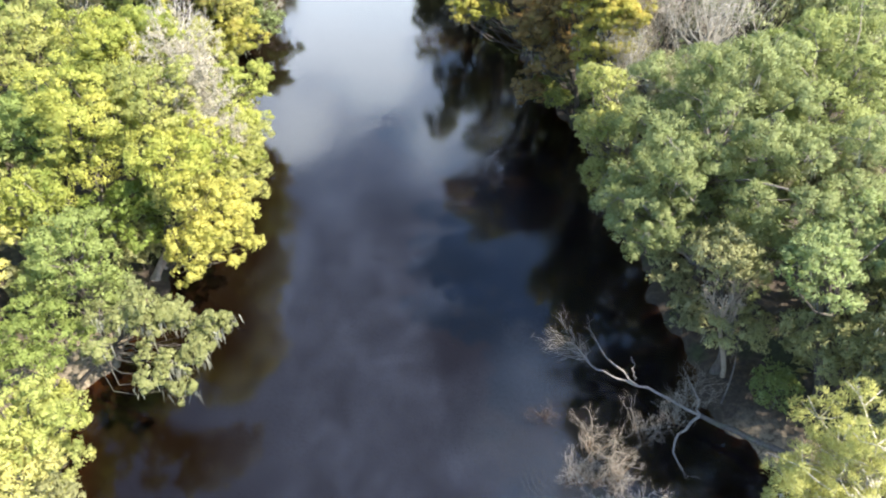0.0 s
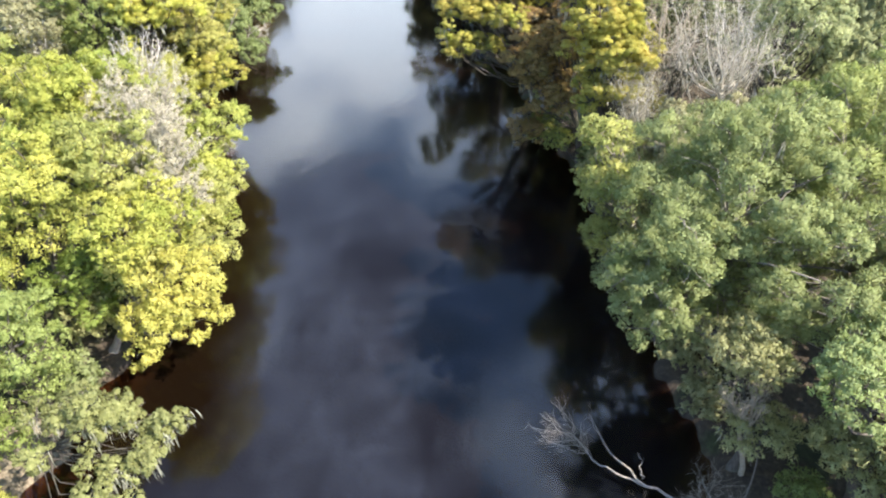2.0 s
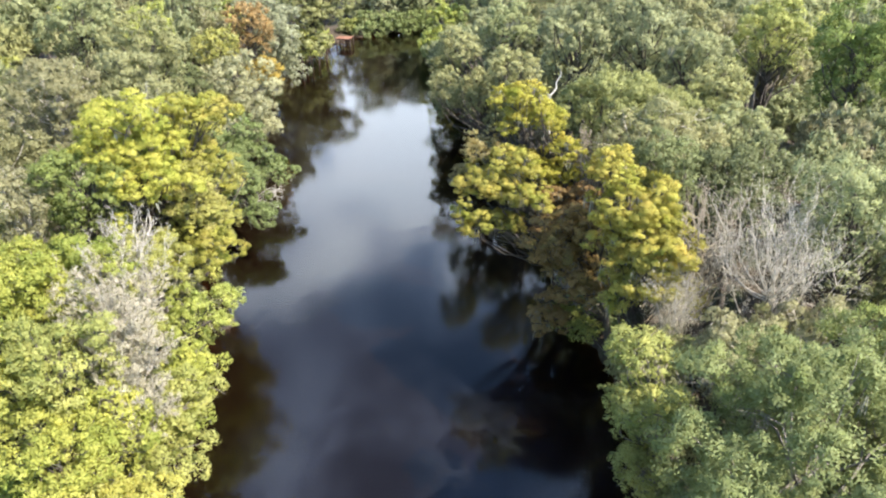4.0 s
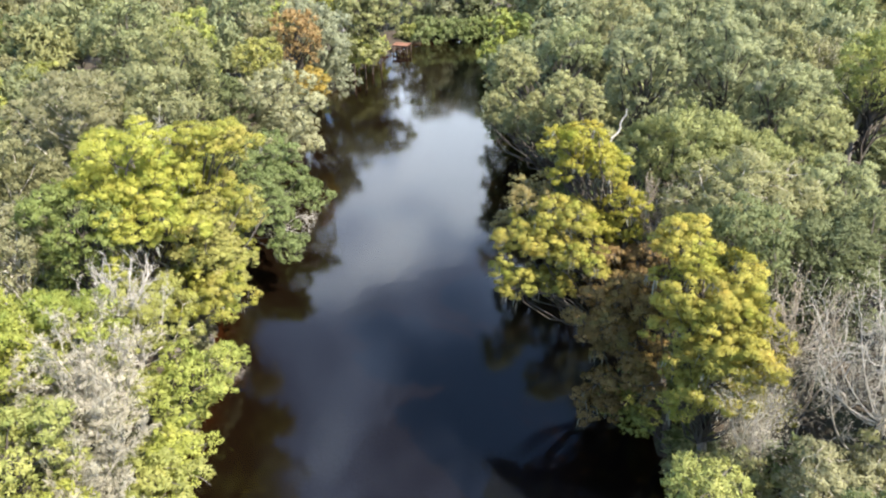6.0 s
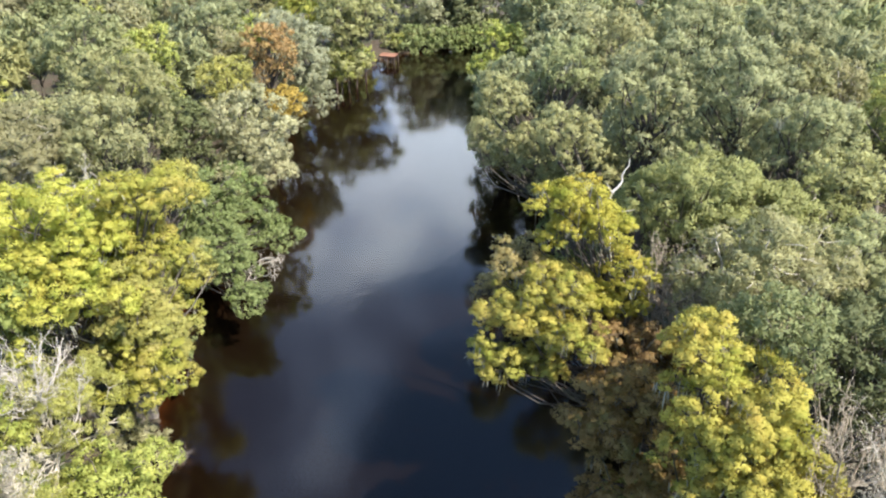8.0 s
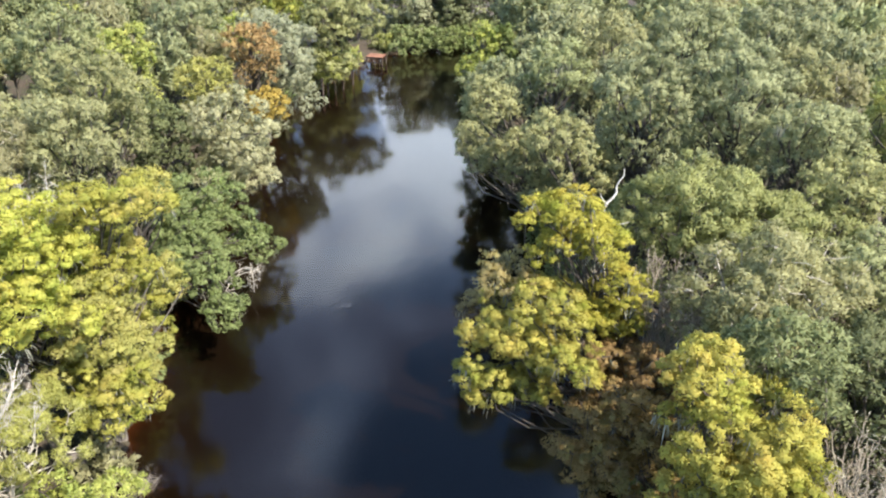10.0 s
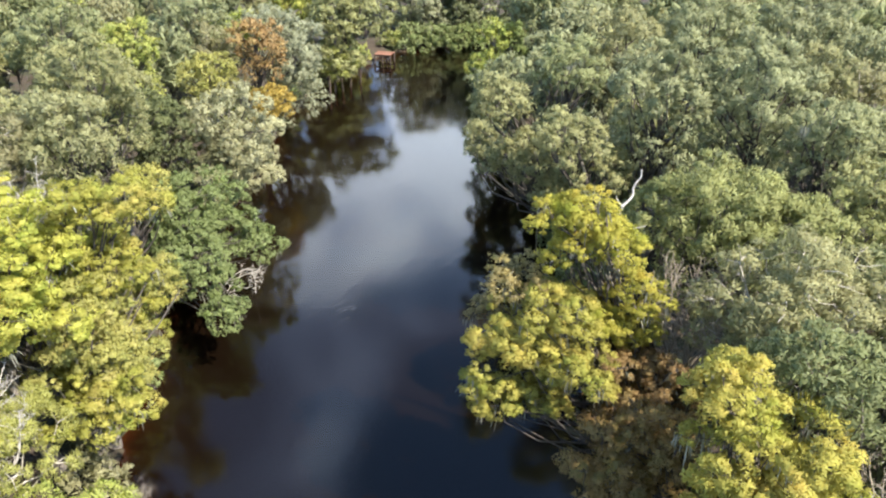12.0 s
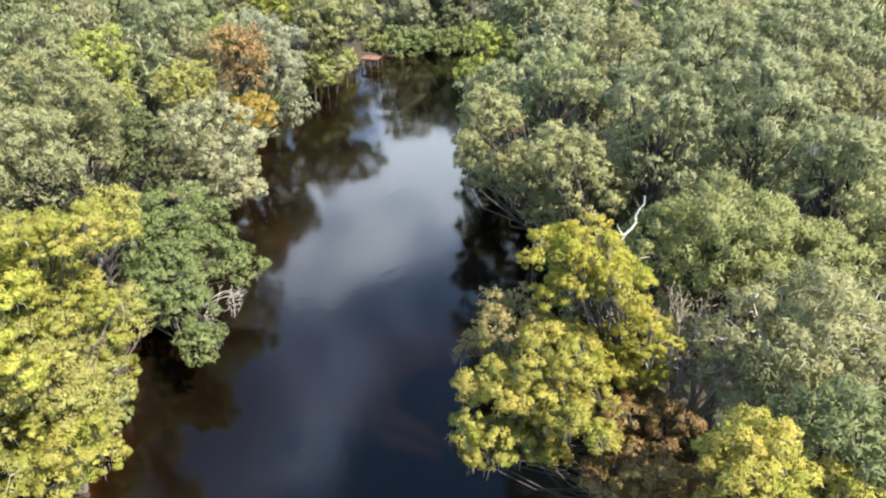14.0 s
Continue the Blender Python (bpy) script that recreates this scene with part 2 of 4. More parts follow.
# long wrinkles where the current quickens
lines = hadd("TexNoise", {"Vector": hadd("Mapping", {0: geo.outputs["Position"], "Scale": (0.35, 2.0, 1.0), "Rotation": (0, 0, radians(-8))}).outputs[0], "Scale": 0.9, "Detail": 3.0, "Roughness": 0.5, "Distortion": 0.6})
run = hadd("VectorMath", {0: geo.outputs["Position"], 1: (-8.5, 57.5, 0.0)}, operation="DISTANCE").outputs["Value"]
run = hadd("MapRange", {0: run, 1: 9.0, 2: 2.0, 3: 0.0, 4: 0.2}).outputs[0]
run = hadd("Math", {0: run, 1: lines.outputs["Fac"]}, operation="MULTIPLY")
wave = hadd("Math", {0: wave.outputs[0], 1: run.outputs[0]}, operation="ADD")
wbump = hadd("Bump", {"Height": wave.outputs[0], "Strength": 0.40, "Distance": 0.05})
gloss = hadd("BsdfGlossy", {"Color": (1, 1, 1, 1), "Roughness": 0.075, "Normal": wbump.outputs[0]})
clear = hadd("BsdfTransparent", {0: (0.53, 0.40, 0.285, 1)})
fres = hadd("Fresnel", {"IOR": 1.45, "Normal": wbump.outputs[0]})
ws = hadd("MixShader", {0: fres.outputs[0], 1: clear.outputs[0], 2: gloss.outputs[0]})
# a thin film of silt and pollen drifts on the near reach, with clear pools in it
warp = hadd("TexNoise", {"Vector": geo.outputs["Position"], "Scale": 0.35, "Detail": 4.0, "Roughness": 0.6})
warp = hadd("VectorMath", {0: hadd("VectorMath", {0: warp.outputs["Color"], 1: (0.5, 0.5, 0.5)}, operation="SUBTRACT").outputs[0], "Scale": 5.0}, operation="SCALE")
drifted = hadd("VectorMath", {0: geo.outputs["Position"], 1: warp.outputs[0]}, operation="ADD").outputs[0]
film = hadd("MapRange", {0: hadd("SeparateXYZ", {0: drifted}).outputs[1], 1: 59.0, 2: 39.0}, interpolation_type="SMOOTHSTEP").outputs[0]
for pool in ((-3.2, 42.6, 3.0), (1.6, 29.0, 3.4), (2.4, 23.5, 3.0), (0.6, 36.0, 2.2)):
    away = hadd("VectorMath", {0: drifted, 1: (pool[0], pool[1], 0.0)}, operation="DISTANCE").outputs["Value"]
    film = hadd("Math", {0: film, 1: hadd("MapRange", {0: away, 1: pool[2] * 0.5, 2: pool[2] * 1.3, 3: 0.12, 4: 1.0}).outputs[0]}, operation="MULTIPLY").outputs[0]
streak = hadd("TexNoise", {"Vector": wide.outputs[0], "Scale": 0.45, "Detail": 6.0, "Roughness": 0.55, "Distortion": 0.5})
streak = hadd("MapRange", {0: streak.outputs["Fac"], 1: 0.35, 2: 0.7, 3: 0.60, 4: 1.40})
curl = hadd("TexNoise", {"Vector": drifted, "Scale": 1.3, "Detail": 7.0, "Roughness": 0.62, "Distortion": 0.8})
curl = hadd("MapRange", {0: curl.outputs["Fac"], 1: 0.36, 2: 0.68, 3: 0.75, 4: 1.28})
streak = hadd("Math", {0: streak.outputs[0], 1: curl.outputs[0]}, operation="MULTIPLY")
film = hadd("Math", {0: film, 1: streak.outputs[0]}, operation="MULTIPLY").outputs[0]
# thin threads of foam that the eddies draw out
thread = hadd("TexNoise", {"Vector": wide.outputs[0], "Scale": 0.32, "Detail": 3.0, "Roughness": 0.5, "Distortion": 1.4})
thread = hadd("Math", {0: hadd("Math", {0: thread.outputs["Fac"], 1: 0.5}, operation="SUBTRACT").outputs[0]}, operation="ABSOLUTE")
thread = hadd("MapRange", {0: thread.outputs[0], 1: 0.022, 2: 0.0, 3: 0.0, 4: 1.0})
broken = hadd("MapRange", {0: hadd("TexNoise", {"Vector": geo.outputs["Position"], "Scale": 0.5, "Detail": 3.0}).outputs["Fac"], 1: 0.48, 2: 0.67, 3: 0.0, 4: 0.4})
thread = hadd("Math", {0: thread.outputs[0], 1: broken.outputs[0]}, operation="MULTIPLY")
thread = hadd("Math", {0: thread.outputs[0], 1: 1.0}, operation="ADD")
film = hadd("Math", {0: film, 1: thread.outputs[0]}, operation="MULTIPLY").outputs[0]
across = hadd("SeparateXYZ", {0: drifted}).outputs[0]
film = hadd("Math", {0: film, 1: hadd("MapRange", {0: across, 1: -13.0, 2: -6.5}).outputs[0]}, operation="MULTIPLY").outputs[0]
# haze over the dark right-hand water is put in as a trace of film
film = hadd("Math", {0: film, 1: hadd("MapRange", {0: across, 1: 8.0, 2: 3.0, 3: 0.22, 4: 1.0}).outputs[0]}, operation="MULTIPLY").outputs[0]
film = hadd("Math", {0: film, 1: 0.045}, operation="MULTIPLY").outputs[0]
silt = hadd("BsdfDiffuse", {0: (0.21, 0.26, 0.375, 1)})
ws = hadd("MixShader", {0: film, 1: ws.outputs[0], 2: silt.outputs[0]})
hadd("OutputMaterial", {0: ws.outputs[0]})

PLANK, padd = material("weathered orange planks")
pinfo = padd("ObjectInfo")
pgrain = padd("TexNoise", {"Vector": padd("Mapping", {0: padd("TexCoord").outputs["Object"], "Scale": (1, 12, 12)}).outputs[0], "Scale": 3.0, "Detail": 6.0})
pcol = ramp(padd, pgrain.outputs["Fac"], [(0.3, (0.17, 0.075, 0.045)), (0.7, (0.32, 0.165, 0.105))])
pcol = padd("HueSaturation", {"Value": padd("MapRange", {0: pinfo.outputs["Random"], 3: 0.8, 4: 1.15}).outputs[0], "Color": pcol}).outputs[0]
ps = padd("BsdfPrincipled", {"Base Color": pcol, "Roughness": 0.8})
padd("OutputMaterial", {0: ps.outputs[0]})
POST = bark_material("dark timber", (0.035, 0.026, 0.02), (0.12, 0.09, 0.07))
# ---------------------------------------------------------------- the river's plan
LEFT_BANK = [(-17, -80), (-18, -20), (-18.5, 8), (-18.6, 18), (-19.6, 24), (-18.4, 29), (-17.8, 34), (-17.0, 40), (-17.4, 48), (-19.0, 57), (-21.5, 65), (-24, 72), (-25, 80), (-27, 92),
             (-29.5, 110), (-32.0, 126), (-29.5, 138), (-27, 149), (-24.5, 157), (-18, 162), (-8, 166), (10, 171), (60, 176), (150, 180)]
RIGHT_BANK = [(19, -80), (19, -20), (18.5, 8), (17.4, 17), (16.2, 21), (14.0, 24), (13.8, 27.5), (13.2, 33), (12.6, 40), (12.0, 48), (10.6, 56), (8.8, 64), (7.4, 74), (5.6, 84), (3.4, 95),
              (0.2, 106), (-3.2, 118), (-6.0, 130), (-8.5, 144), (-7.5, 150), (0, 155), (14, 159), (60, 163), (150, 167)]


def smooth_line(points, step=1.5):
    """A Catmull-Rom line through the points, as an array."""
    p = np.array([points[0]] + points + [points[-1]], float)
    rows = []
    for a, b, c, d in zip(p, p[1:], p[2:], p[3:]):
        n = max(2, int(np.linalg.norm(c - b) / step))
        for t in np.linspace(0, 1, n, endpoint=False):
            rows.append(0.5 * (2 * b + (c - a) * t + (2 * a - 5 * b + 4 * c - d) * t * t + (3 * b - a - 3 * c + d) * t ** 3))
    rows.append(p[-1])
    return np.array(rows)


LEFT_LINE, RIGHT_LINE = smooth_line(LEFT_BANK), smooth_line(RIGHT_BANK)
RIVER = np.vstack([LEFT_LINE, RIGHT_LINE[::-1]])


def inside_river(p):
    x, y = p[:, 0], p[:, 1]
    hit = np.zeros(len(p), bool)
    for a, b in zip(RIVER, np.roll(RIVER, -1, axis=0)):
        if a[1] != b[1]:
            cross = (a[1] > y) != (b[1] > y)
            hit ^= cross & (x < (b[0] - a[0]) * (y - a[1]) / (b[1] - a[1]) + a[0])
    return hit


def bank_distance(p):
    """Metres from the waterline: plus on land, minus in the river."""
    best = np.full(len(p), 1e9)
    for line in (LEFT_LINE, RIGHT_LINE):
        for a, b in zip(line[:-1], line[1:]):
            d = b - a
            t = np.clip(((p - a) @ d) / max(d @ d, 1e-9), 0, 1)
            best = np.minimum(best, np.hypot(*(p - a - t[:, None] * d).T))
    return np.where(inside_river(p), -best, best)


def land_height(p):
    d = bank_distance(p)
    d = d + (0.40 * np.sin(1.25 * p[:, 0] + 0.9 * p[:, 1]) + 0.28 * np.sin(2.2 * p[:, 1] - 1.6 * p[:, 0] + 0.7)) * np.exp(-np.abs(d) / 6)
    wob = 0.35 * np.sin(p[:, 0] * 0.31 + p[:, 1] * 0.17) + 0.25 * np.sin(p[:, 0] * 0.13 - p[:, 1] * 0.41 + 1.0)
    land = 1.25 * (1 - np.exp(-np.maximum(d, 0) / 1.6)) + wob * np.clip(d / 5, 0, 1) * 0.7 + 0.6 * np.clip(d / 25, 0, 1)
    left = p[:, 0] < -4.5 - 0.13 * np.clip(p[:, 1] - 50, 0, 100)
    water = -3.0 * (1 - np.exp(np.minimum(d, 0) / np.where(left, 2.7, 1.5)))
    return np.where(d >= 0, land, water)


def array_mesh(name, verts, faces, mat):
    """A mesh from arrays; faces all of one length."""
    me = bpy.data.meshes.new(name)
    n, k = faces.shape
    me.vertices.add(len(verts))
    me.vertices.foreach_set("co", np.ascontiguousarray(verts, np.float32).ravel())
    me.loops.add(n * k)
    me.loops.foreach_set("vertex_index", np.ascontiguousarray(faces, np.int32).ravel())
    me.polygons.add(n)
    me.polygons.foreach_set("loop_start", np.arange(0, n * k, k, dtype=np.int32))
    me.update(calc_edges=True)
    me.materials.append(mat)
    return me


def grid_sheet(name, xs, ys, fn, mat):
    gx, gy = np.meshgrid(xs, ys)
    p = np.stack([gx.ravel(), gy.ravel()], 1)
    v = np.column_stack([p, fn(p)])
    i = np.arange(len(ys) - 1)[:, None] * len(xs) + np.arange(len(xs) - 1)[None]
    i = i.ravel()
    me = array_mesh(name, v, np.stack([i, i + 1, i + 1 + len(xs), i + len(xs)], 1), mat)
    me.polygons.foreach_set("use_smooth", np.ones(len(me.polygons), bool))
    return new(name, me)


far = [70, 80, 95, 115, 145, 190, 260, 400, 700, 1400, 2500]
xs = np.array([-v for v in reversed(far)] + list(np.arange(-60, 40, 0.8)) + [40 + (v - 60) for v in far])
ys = np.array([-v for v in reversed(far[:-1])] + list(np.arange(-60, 0, 4.0)) + list(np.arange(0, 190, 0.9)) + [190 + (v - 60) for v in far])
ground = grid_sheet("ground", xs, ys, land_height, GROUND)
tagged(ground, "brown leaf-littered floodplain floor with sandy river margins", "ground", kind="structure")


def build_water():
    """The river's surface, a little wider than the channel so that the banks cut it."""
    n = 260
    def resample(line):
        s = np.concatenate([[0], np.cumsum(np.hypot(*np.diff(line, axis=0).T))])
        return np.stack([np.interp(np.linspace(0, s[-1], n), s, line[:, i]) for i in (0, 1)], 1)
    a, b = resample(LEFT_LINE), resample(RIGHT_LINE)
    out = (a - b) / np.linalg.norm(a - b, axis=1)[:, None]
    a, b = a + out * 2.5, b - out * 2.5
    k = 9
    rows = np.concatenate([[a + (b - a) * t for t in np.linspace(0, 1, k)]])
    v = rows.transpose(1, 0, 2).reshape(-1, 2)
    v = np.column_stack([v, np.zeros(len(v))])
    i = (np.arange(n - 1)[:, None] * k + np.arange(k - 1)[None]).ravel()
    f = np.stack([i, i + 1, i + 1 + k, i + k], 1)
    me = array_mesh("water", v, f, WATER)
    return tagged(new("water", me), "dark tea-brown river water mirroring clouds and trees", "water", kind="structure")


build_water()

# ---------------------------------------------------------------- trees


def unit(v):
    return v / np.maximum(np.linalg.norm(v, axis=-1, keepdims=True), 1e-9)


def leaf_mesh(name, p, n, length, width, rng, mat, hang=0.0, bristle=0.6, crisp=0.4):
    """Leaf sprays: slim blades at the points p that stand out along n, spread about, of varied size."""
    k = len(p)
    u = n * bristle + rng.normal(size=(k, 3)) * 0.72
    u[:, 2] -= hang * rng.uniform(0, 1, k)
    u = unit(u)
    face = n + rng.normal(size=(k, 3)) * 0.45 + np.array([0, 0, 0.5])
    v = unit(np.cross(u, face))
    s = rng.uniform(0.55, 1.4, (k, 1))
    tip, half = u * length * s, v * width * s * 0.5
    skew = u * length * s * rng.uniform(-0.2, 0.25, (k, 1))
    corners = np.stack([p - tip * 0.35 + half - skew, p + tip * 0.65, p - tip * 0.35 - half + skew], 1)
    flat = unit(np.cross(corners[:, 1] - corners[:, 0], corners[:, 2] - corners[:, 0]))
    back = (flat * n).sum(1) < 0
    corners[back] = corners[back][:, ::-1]
    flat[back] *= -1
    me = array_mesh(name, corners.reshape(-1, 3), np.arange(3 * k).reshape(k, 3), mat)
    soft = np.repeat(unit(n + flat * crisp), 3, axis=0)
    me.attributes.new("custom_normal", "FLOAT_VECTOR", "POINT").data.foreach_set("vector", np.ascontiguousarray(soft, np.float32).ravel())
    return me


def tube_arrays(paths, sides=6):
    """Tapered tubes along paths of (points, radii): arrays of vertices and quads."""
    vs, fs, base = [], [], 0
    for pts, rad in paths:
        pts = np.asarray(pts, float)
        t = unit(np.gradient(pts, axis=0))
        ref = np.array([0.0, 0, 1]) if abs(t[0][2]) < 0.8 else np.array([1.0, 0, 0])
        a = unit(np.cross(t, ref))
        b = np.cross(t, a)
        ang = np.linspace(0, 2 * np.pi, sides, endpoint=False)
        ring = a[:, None] * np.cos(ang)[None, :, None] + b[:, None] * np.sin(ang)[None, :, None]
        vs.append((pts[:, None] + ring * np.asarray(rad, float)[:, None, None]).reshape(-1, 3))
        m = len(pts)
        i, j = np.meshgrid(np.arange(m - 1), np.arange(sides), indexing="ij")
        i, j = i.ravel(), j.ravel()
        j2 = (j + 1) % sides
        fs.append(base + np.stack([i * sides + j, i * sides + j2, (i + 1) * sides + j2, (i + 1) * sides + j], 1))
        base += m * sides
    return np.concatenate(vs), np.concatenate(fs)


def crook(path, rng, amount):
    """The path with small kinks, its ends kept."""
    out = path.copy()
    out[1:-1] += rng.normal(size=out[1:-1].shape) * amount
    return out


def wood_mesh(name, paths, mat, sides=6):
    v, f = tube_arrays(paths, sides)
    me = array_mesh(name, v, f, mat)
    me.polygons.foreach_set("use_smooth", np.ones(len(f), bool))
    return me


def bend(a, b, rng, sag=0.12, n=5):
    """A wandering way from a to b."""
    a, b = np.asarray(a, float), np.asarray(b, float)
    t = np.linspace(0, 1, n)[:, None]
    length = np.linalg.norm(b - a)
    side = rng.normal(size=3) * length * sag
    side2 = rng.normal(size=3) * length * sag * 0.5
    return a + (b - a) * t + side * np.sin(np.pi * t) + side2 * np.sin(2 * np.pi * t)


def dome_lobes(centre, rx, rz, rng, spec, low=-1.0):
    """The boughs of one mass of a crown, as lobes over an uneven dome: centres and radii."""
    n = int(spec.get("lobes", 12) + 2.6 * rx)
    low = max(spec.get("low", -0.55), low)
    rough = spec.get("rough", 0.24)
    i = np.arange(n) + 0.5
    z = low + (1 - low) * i / n
    a = i * 2.39996 + rng.uniform(0, 6.28)
    h = np.sqrt(np.maximum(0, 1 - z ** 2))
    d = np.stack([h * np.cos(a), h * np.sin(a), z], 1)
    d = d * rng.uniform(1 - rough * 1.7, 1 + rough * 0.6, (n, 1))
    r = (0.35 + 0.22 * rx) * rng.uniform(0.7, 1.25, n)
    c = d * np.array([rx, rx, rz]) * 0.80 + centre
    c += rng.normal(size=c.shape) * rx * 0.05
    return c, np.stack([r, r, r * spec.get("flat", 0.78)], 1)


def spray_points(lobes, radii, centre, count, rng, dense, rise=0.4, tufts=11, soft=0.28, plume=(0.26, 0.48), press=0.8):
    """Points and facings of leaf sprays, in rounded tufts over the lobes of a crown."""
    weight = radii[:, 0] ** 2 * dense
    per = rng.multinomial(count, weight / weight.sum())
    ps, ns = [], []
    for c, r, mid, k in zip(lobes, radii, centre, per):
        if k == 0:
            continue
        away = unit(c - mid)
        d = unit(rng.normal(size=(tufts, 3)) + away * 0.6 + np.array([0, 0, rise]))
        tuft = c + d * r * rng.uniform(0.55, 1.05, (tufts, 1))
        wide = rng.uniform(*plume, (tufts, 1)) * r.mean()
        pick = rng.integers(0, tufts, k)
        e = unit(rng.normal(size=(k, 3)) + d[pick] * 0.7 + np.array([0, 0, 0.25]))
        p = tuft[pick] + e * wide[pick] * rng.uniform(0.5, 1.0, (k, 1)) * np.array([1.0, 1.0, press])
        ps.append(p)
        ns.append(unit(e * 0.85 + d[pick] * 0.35 + np.array([0, 0, 0.15]) + rng.normal(size=(k, 3)) * soft))
    return np.concatenate(ps), np.concatenate(ns)


def moss_mesh(name, lobes, radii, count, rng, long=(0.3, 1.1)):
    """Hanging strands of grey moss below the boughs."""
    bunches = count // 3 + 1
    pick = rng.integers(0, len(lobes), bunches)
    ang = rng.uniform(0, 6.28, bunches)
    out = rng.uniform(0.3, 1.0, (bunches, 1))
    p = lobes[pick] + np.stack([np.cos(ang), np.sin(ang), np.full(bunches, -0.3)], 1) * radii[pick] * out
    l = rng.uniform(*long, (bunches, 1))
    count = bunches * 7
    p = np.repeat(p, 7, axis=0) + rng.normal(size=(count, 3)) * np.array([0.13, 0.13, 0.08])
    l = np.repeat(l, 7, axis=0) * rng.uniform(0.35, 1.1, (count, 1))
    ang = rng.uniform(0, 6.28, count)
    w = rng.uniform(0.010, 0.028, (count, 1))
    u = np.stack([np.cos(ang), np.sin(ang), 0 * ang], 1)
    down = np.array([0, 0, -1.0])
    jig = rng.normal(size=(count, 3)) * 0.07
    rows = [p - u * w, p + u * w, p + u * w * 1.2 + down * l * 0.5 + jig, p - u * w * 1.2 + down * l * 0.5 + jig]
    rows2 = [rows[3], rows[2], p + u * w * 0.15 + down * l + jig * 1.6, p - u * w * 0.15 + down * l + jig * 1.6]
    verts = np.stack(rows + rows2, 1).reshape(-1, 3)
    return array_mesh(name, verts, np.arange(8 * count).reshape(-1, 4), MOSS)


def twig_paths(start, end, rng, depth, spread, radius, out, lift=0.15):
    """A branching of bare twigs from start to end."""
    path = bend(start, end, rng, 0.08, 3)
    out.append((path, np.linspace(radius, radius * 0.55, 3)))
    if depth == 0:
        return
    way = np.asarray(end) - np.asarray(start)
    length = np.linalg.norm(way)
    for f in (0.4, 0.7, 0.9, 1.0):
        if rng.random() < 0.92:
            at = path[0] + (path[-1] - path[0]) * f
            w = unit(way / length + rng.normal(size=3) * spread + np.array([0, 0, lift]))
            twig_paths(at, at + w * length * rng.uniform(0.45, 0.72), rng, depth - 1, spread, radius * 0.6, out, lift)


def mesh_part(name, me, parent, label="", kind=""):
    ob = new(name, me)
    ob.parent = parent
    return tagged(ob, label, kind=kind)


KINDS = {}


def kind(name, **spec):
    KINDS[name] = spec


kind("live_oak", leaf=OAK_LEAF, bark=BARK, moss=8, aspect=0.31, hang=0.75, fine=1.2, crisp=0.18, soft=0.17, label="grey-green live oak with a wide domed crown", category="tree")
kind("spreading_oak", leaf=NEAR_LEAF, bark=BARK, moss=8, twigs=2, soft=0.24, crisp=0.24, aspect=0.36, hang=-0.3, branch=PALE_BARK, girth=0.65, label="green live oak with a wide sunlit domed crown", category="tree")
kind("mossy_oak", leaf=MOSSY_LEAF, bark=BARK, moss=26, rough=0.34, aspect=0.31, hang=0.9, fine=1.2, crisp=0.18, soft=0.17, label="silvery grey-green oak draped with hanging moss", category="tree")
kind("laurel_oak", leaf=OLIVE_LEAF, bark=BARK, moss=4, aspect=0.31, hang=0.75, fine=1.2, crisp=0.18, soft=0.17, label="olive-green oak with a rounded leafy crown", category="tree")
kind("water_oak", leaf=DARK_LEAF, bark=BARK, moss=3, label="dark green oak with a dense domed crown", category="tree")
kind("domed_oak", leaf=LEAN_LEAF, bark=BARK, moss=6, aspect=0.31, hang=0.75, fine=1.1, crisp=0.18, soft=0.17, rough=0.3, label="bright green oak with a broad domed crown", category="tree")
kind("bald_cypress", leaf=CYPRESS_LEAF, bark=PALE_BARK, branch=BARK, moss=26, hang=0.5, aspect=0.4, fine=0.72, cover=2.3, crisp=0.12, soft=0.16, flat=0.6, tufts=15, plume=(0.22, 0.58), press=0.55, bristle=0.5, lobes=9, rough=0.42, low=-0.6, tall=True, skirt=False,
     label="yellow autumn bald cypress hung with grey moss", category="tree")
kind("lime_cypress", leaf=LIME_NEEDLE, bark=PALE_BARK, branch=BARK, moss=10, hang=0.5, aspect=0.4, fine=0.78, cover=1.6, crisp=0.14, soft=0.18, flat=0.6, tufts=15, plume=(0.22, 0.58), press=0.55, bristle=0.5, lobes=9, rough=0.42, low=-0.6, tall=True,
     label="lime-yellow bald cypress in a dense riverside stand", category="tree")
kind("rusty_cypress", leaf=RUST_LEAF, bark=BARK, branch=BARK, moss=16, twigs=3, cover=1.8, hang=1.0, aspect=0.36, fine=0.85, flat=0.65, tufts=15, plume=(0.22, 0.58), press=0.5, bristle=0.5, crisp=0.14, soft=0.2, lobes=9, rough=0.45, low=-0.8, tall=True, skirt=False,
     label="brown autumn bald cypress hung with grey moss", category="tree")
kind("tan_cypress", leaf=TAN_LEAF, bark=PALE_BARK, branch=BARK, moss=26, hang=0.6, aspect=0.4, fine=0.82, crisp=0.12, soft=0.16, flat=0.6, tufts=15, plume=(0.22, 0.58), press=0.55, bristle=0.5, lobes=8, rough=0.42, low=-0.6, tall=True, skirt=False,
     label="tan and gold bald cypress hung with grey moss", category="tree")
kind("river_oak", leaf=RIVER_LEAF, bark=BARK, rough=0.42, moss=8, twigs=1, soft=0.34, flat=0.55, label="olive-green oak leaning out over the river", category="tree")
kind("maple", leaf=GREEN_LEAF, bark=PALE_BARK, branch=BARK, rough=0.32, soft=0.26, label="yellow-green riverside maple in autumn leaf", category="tree")
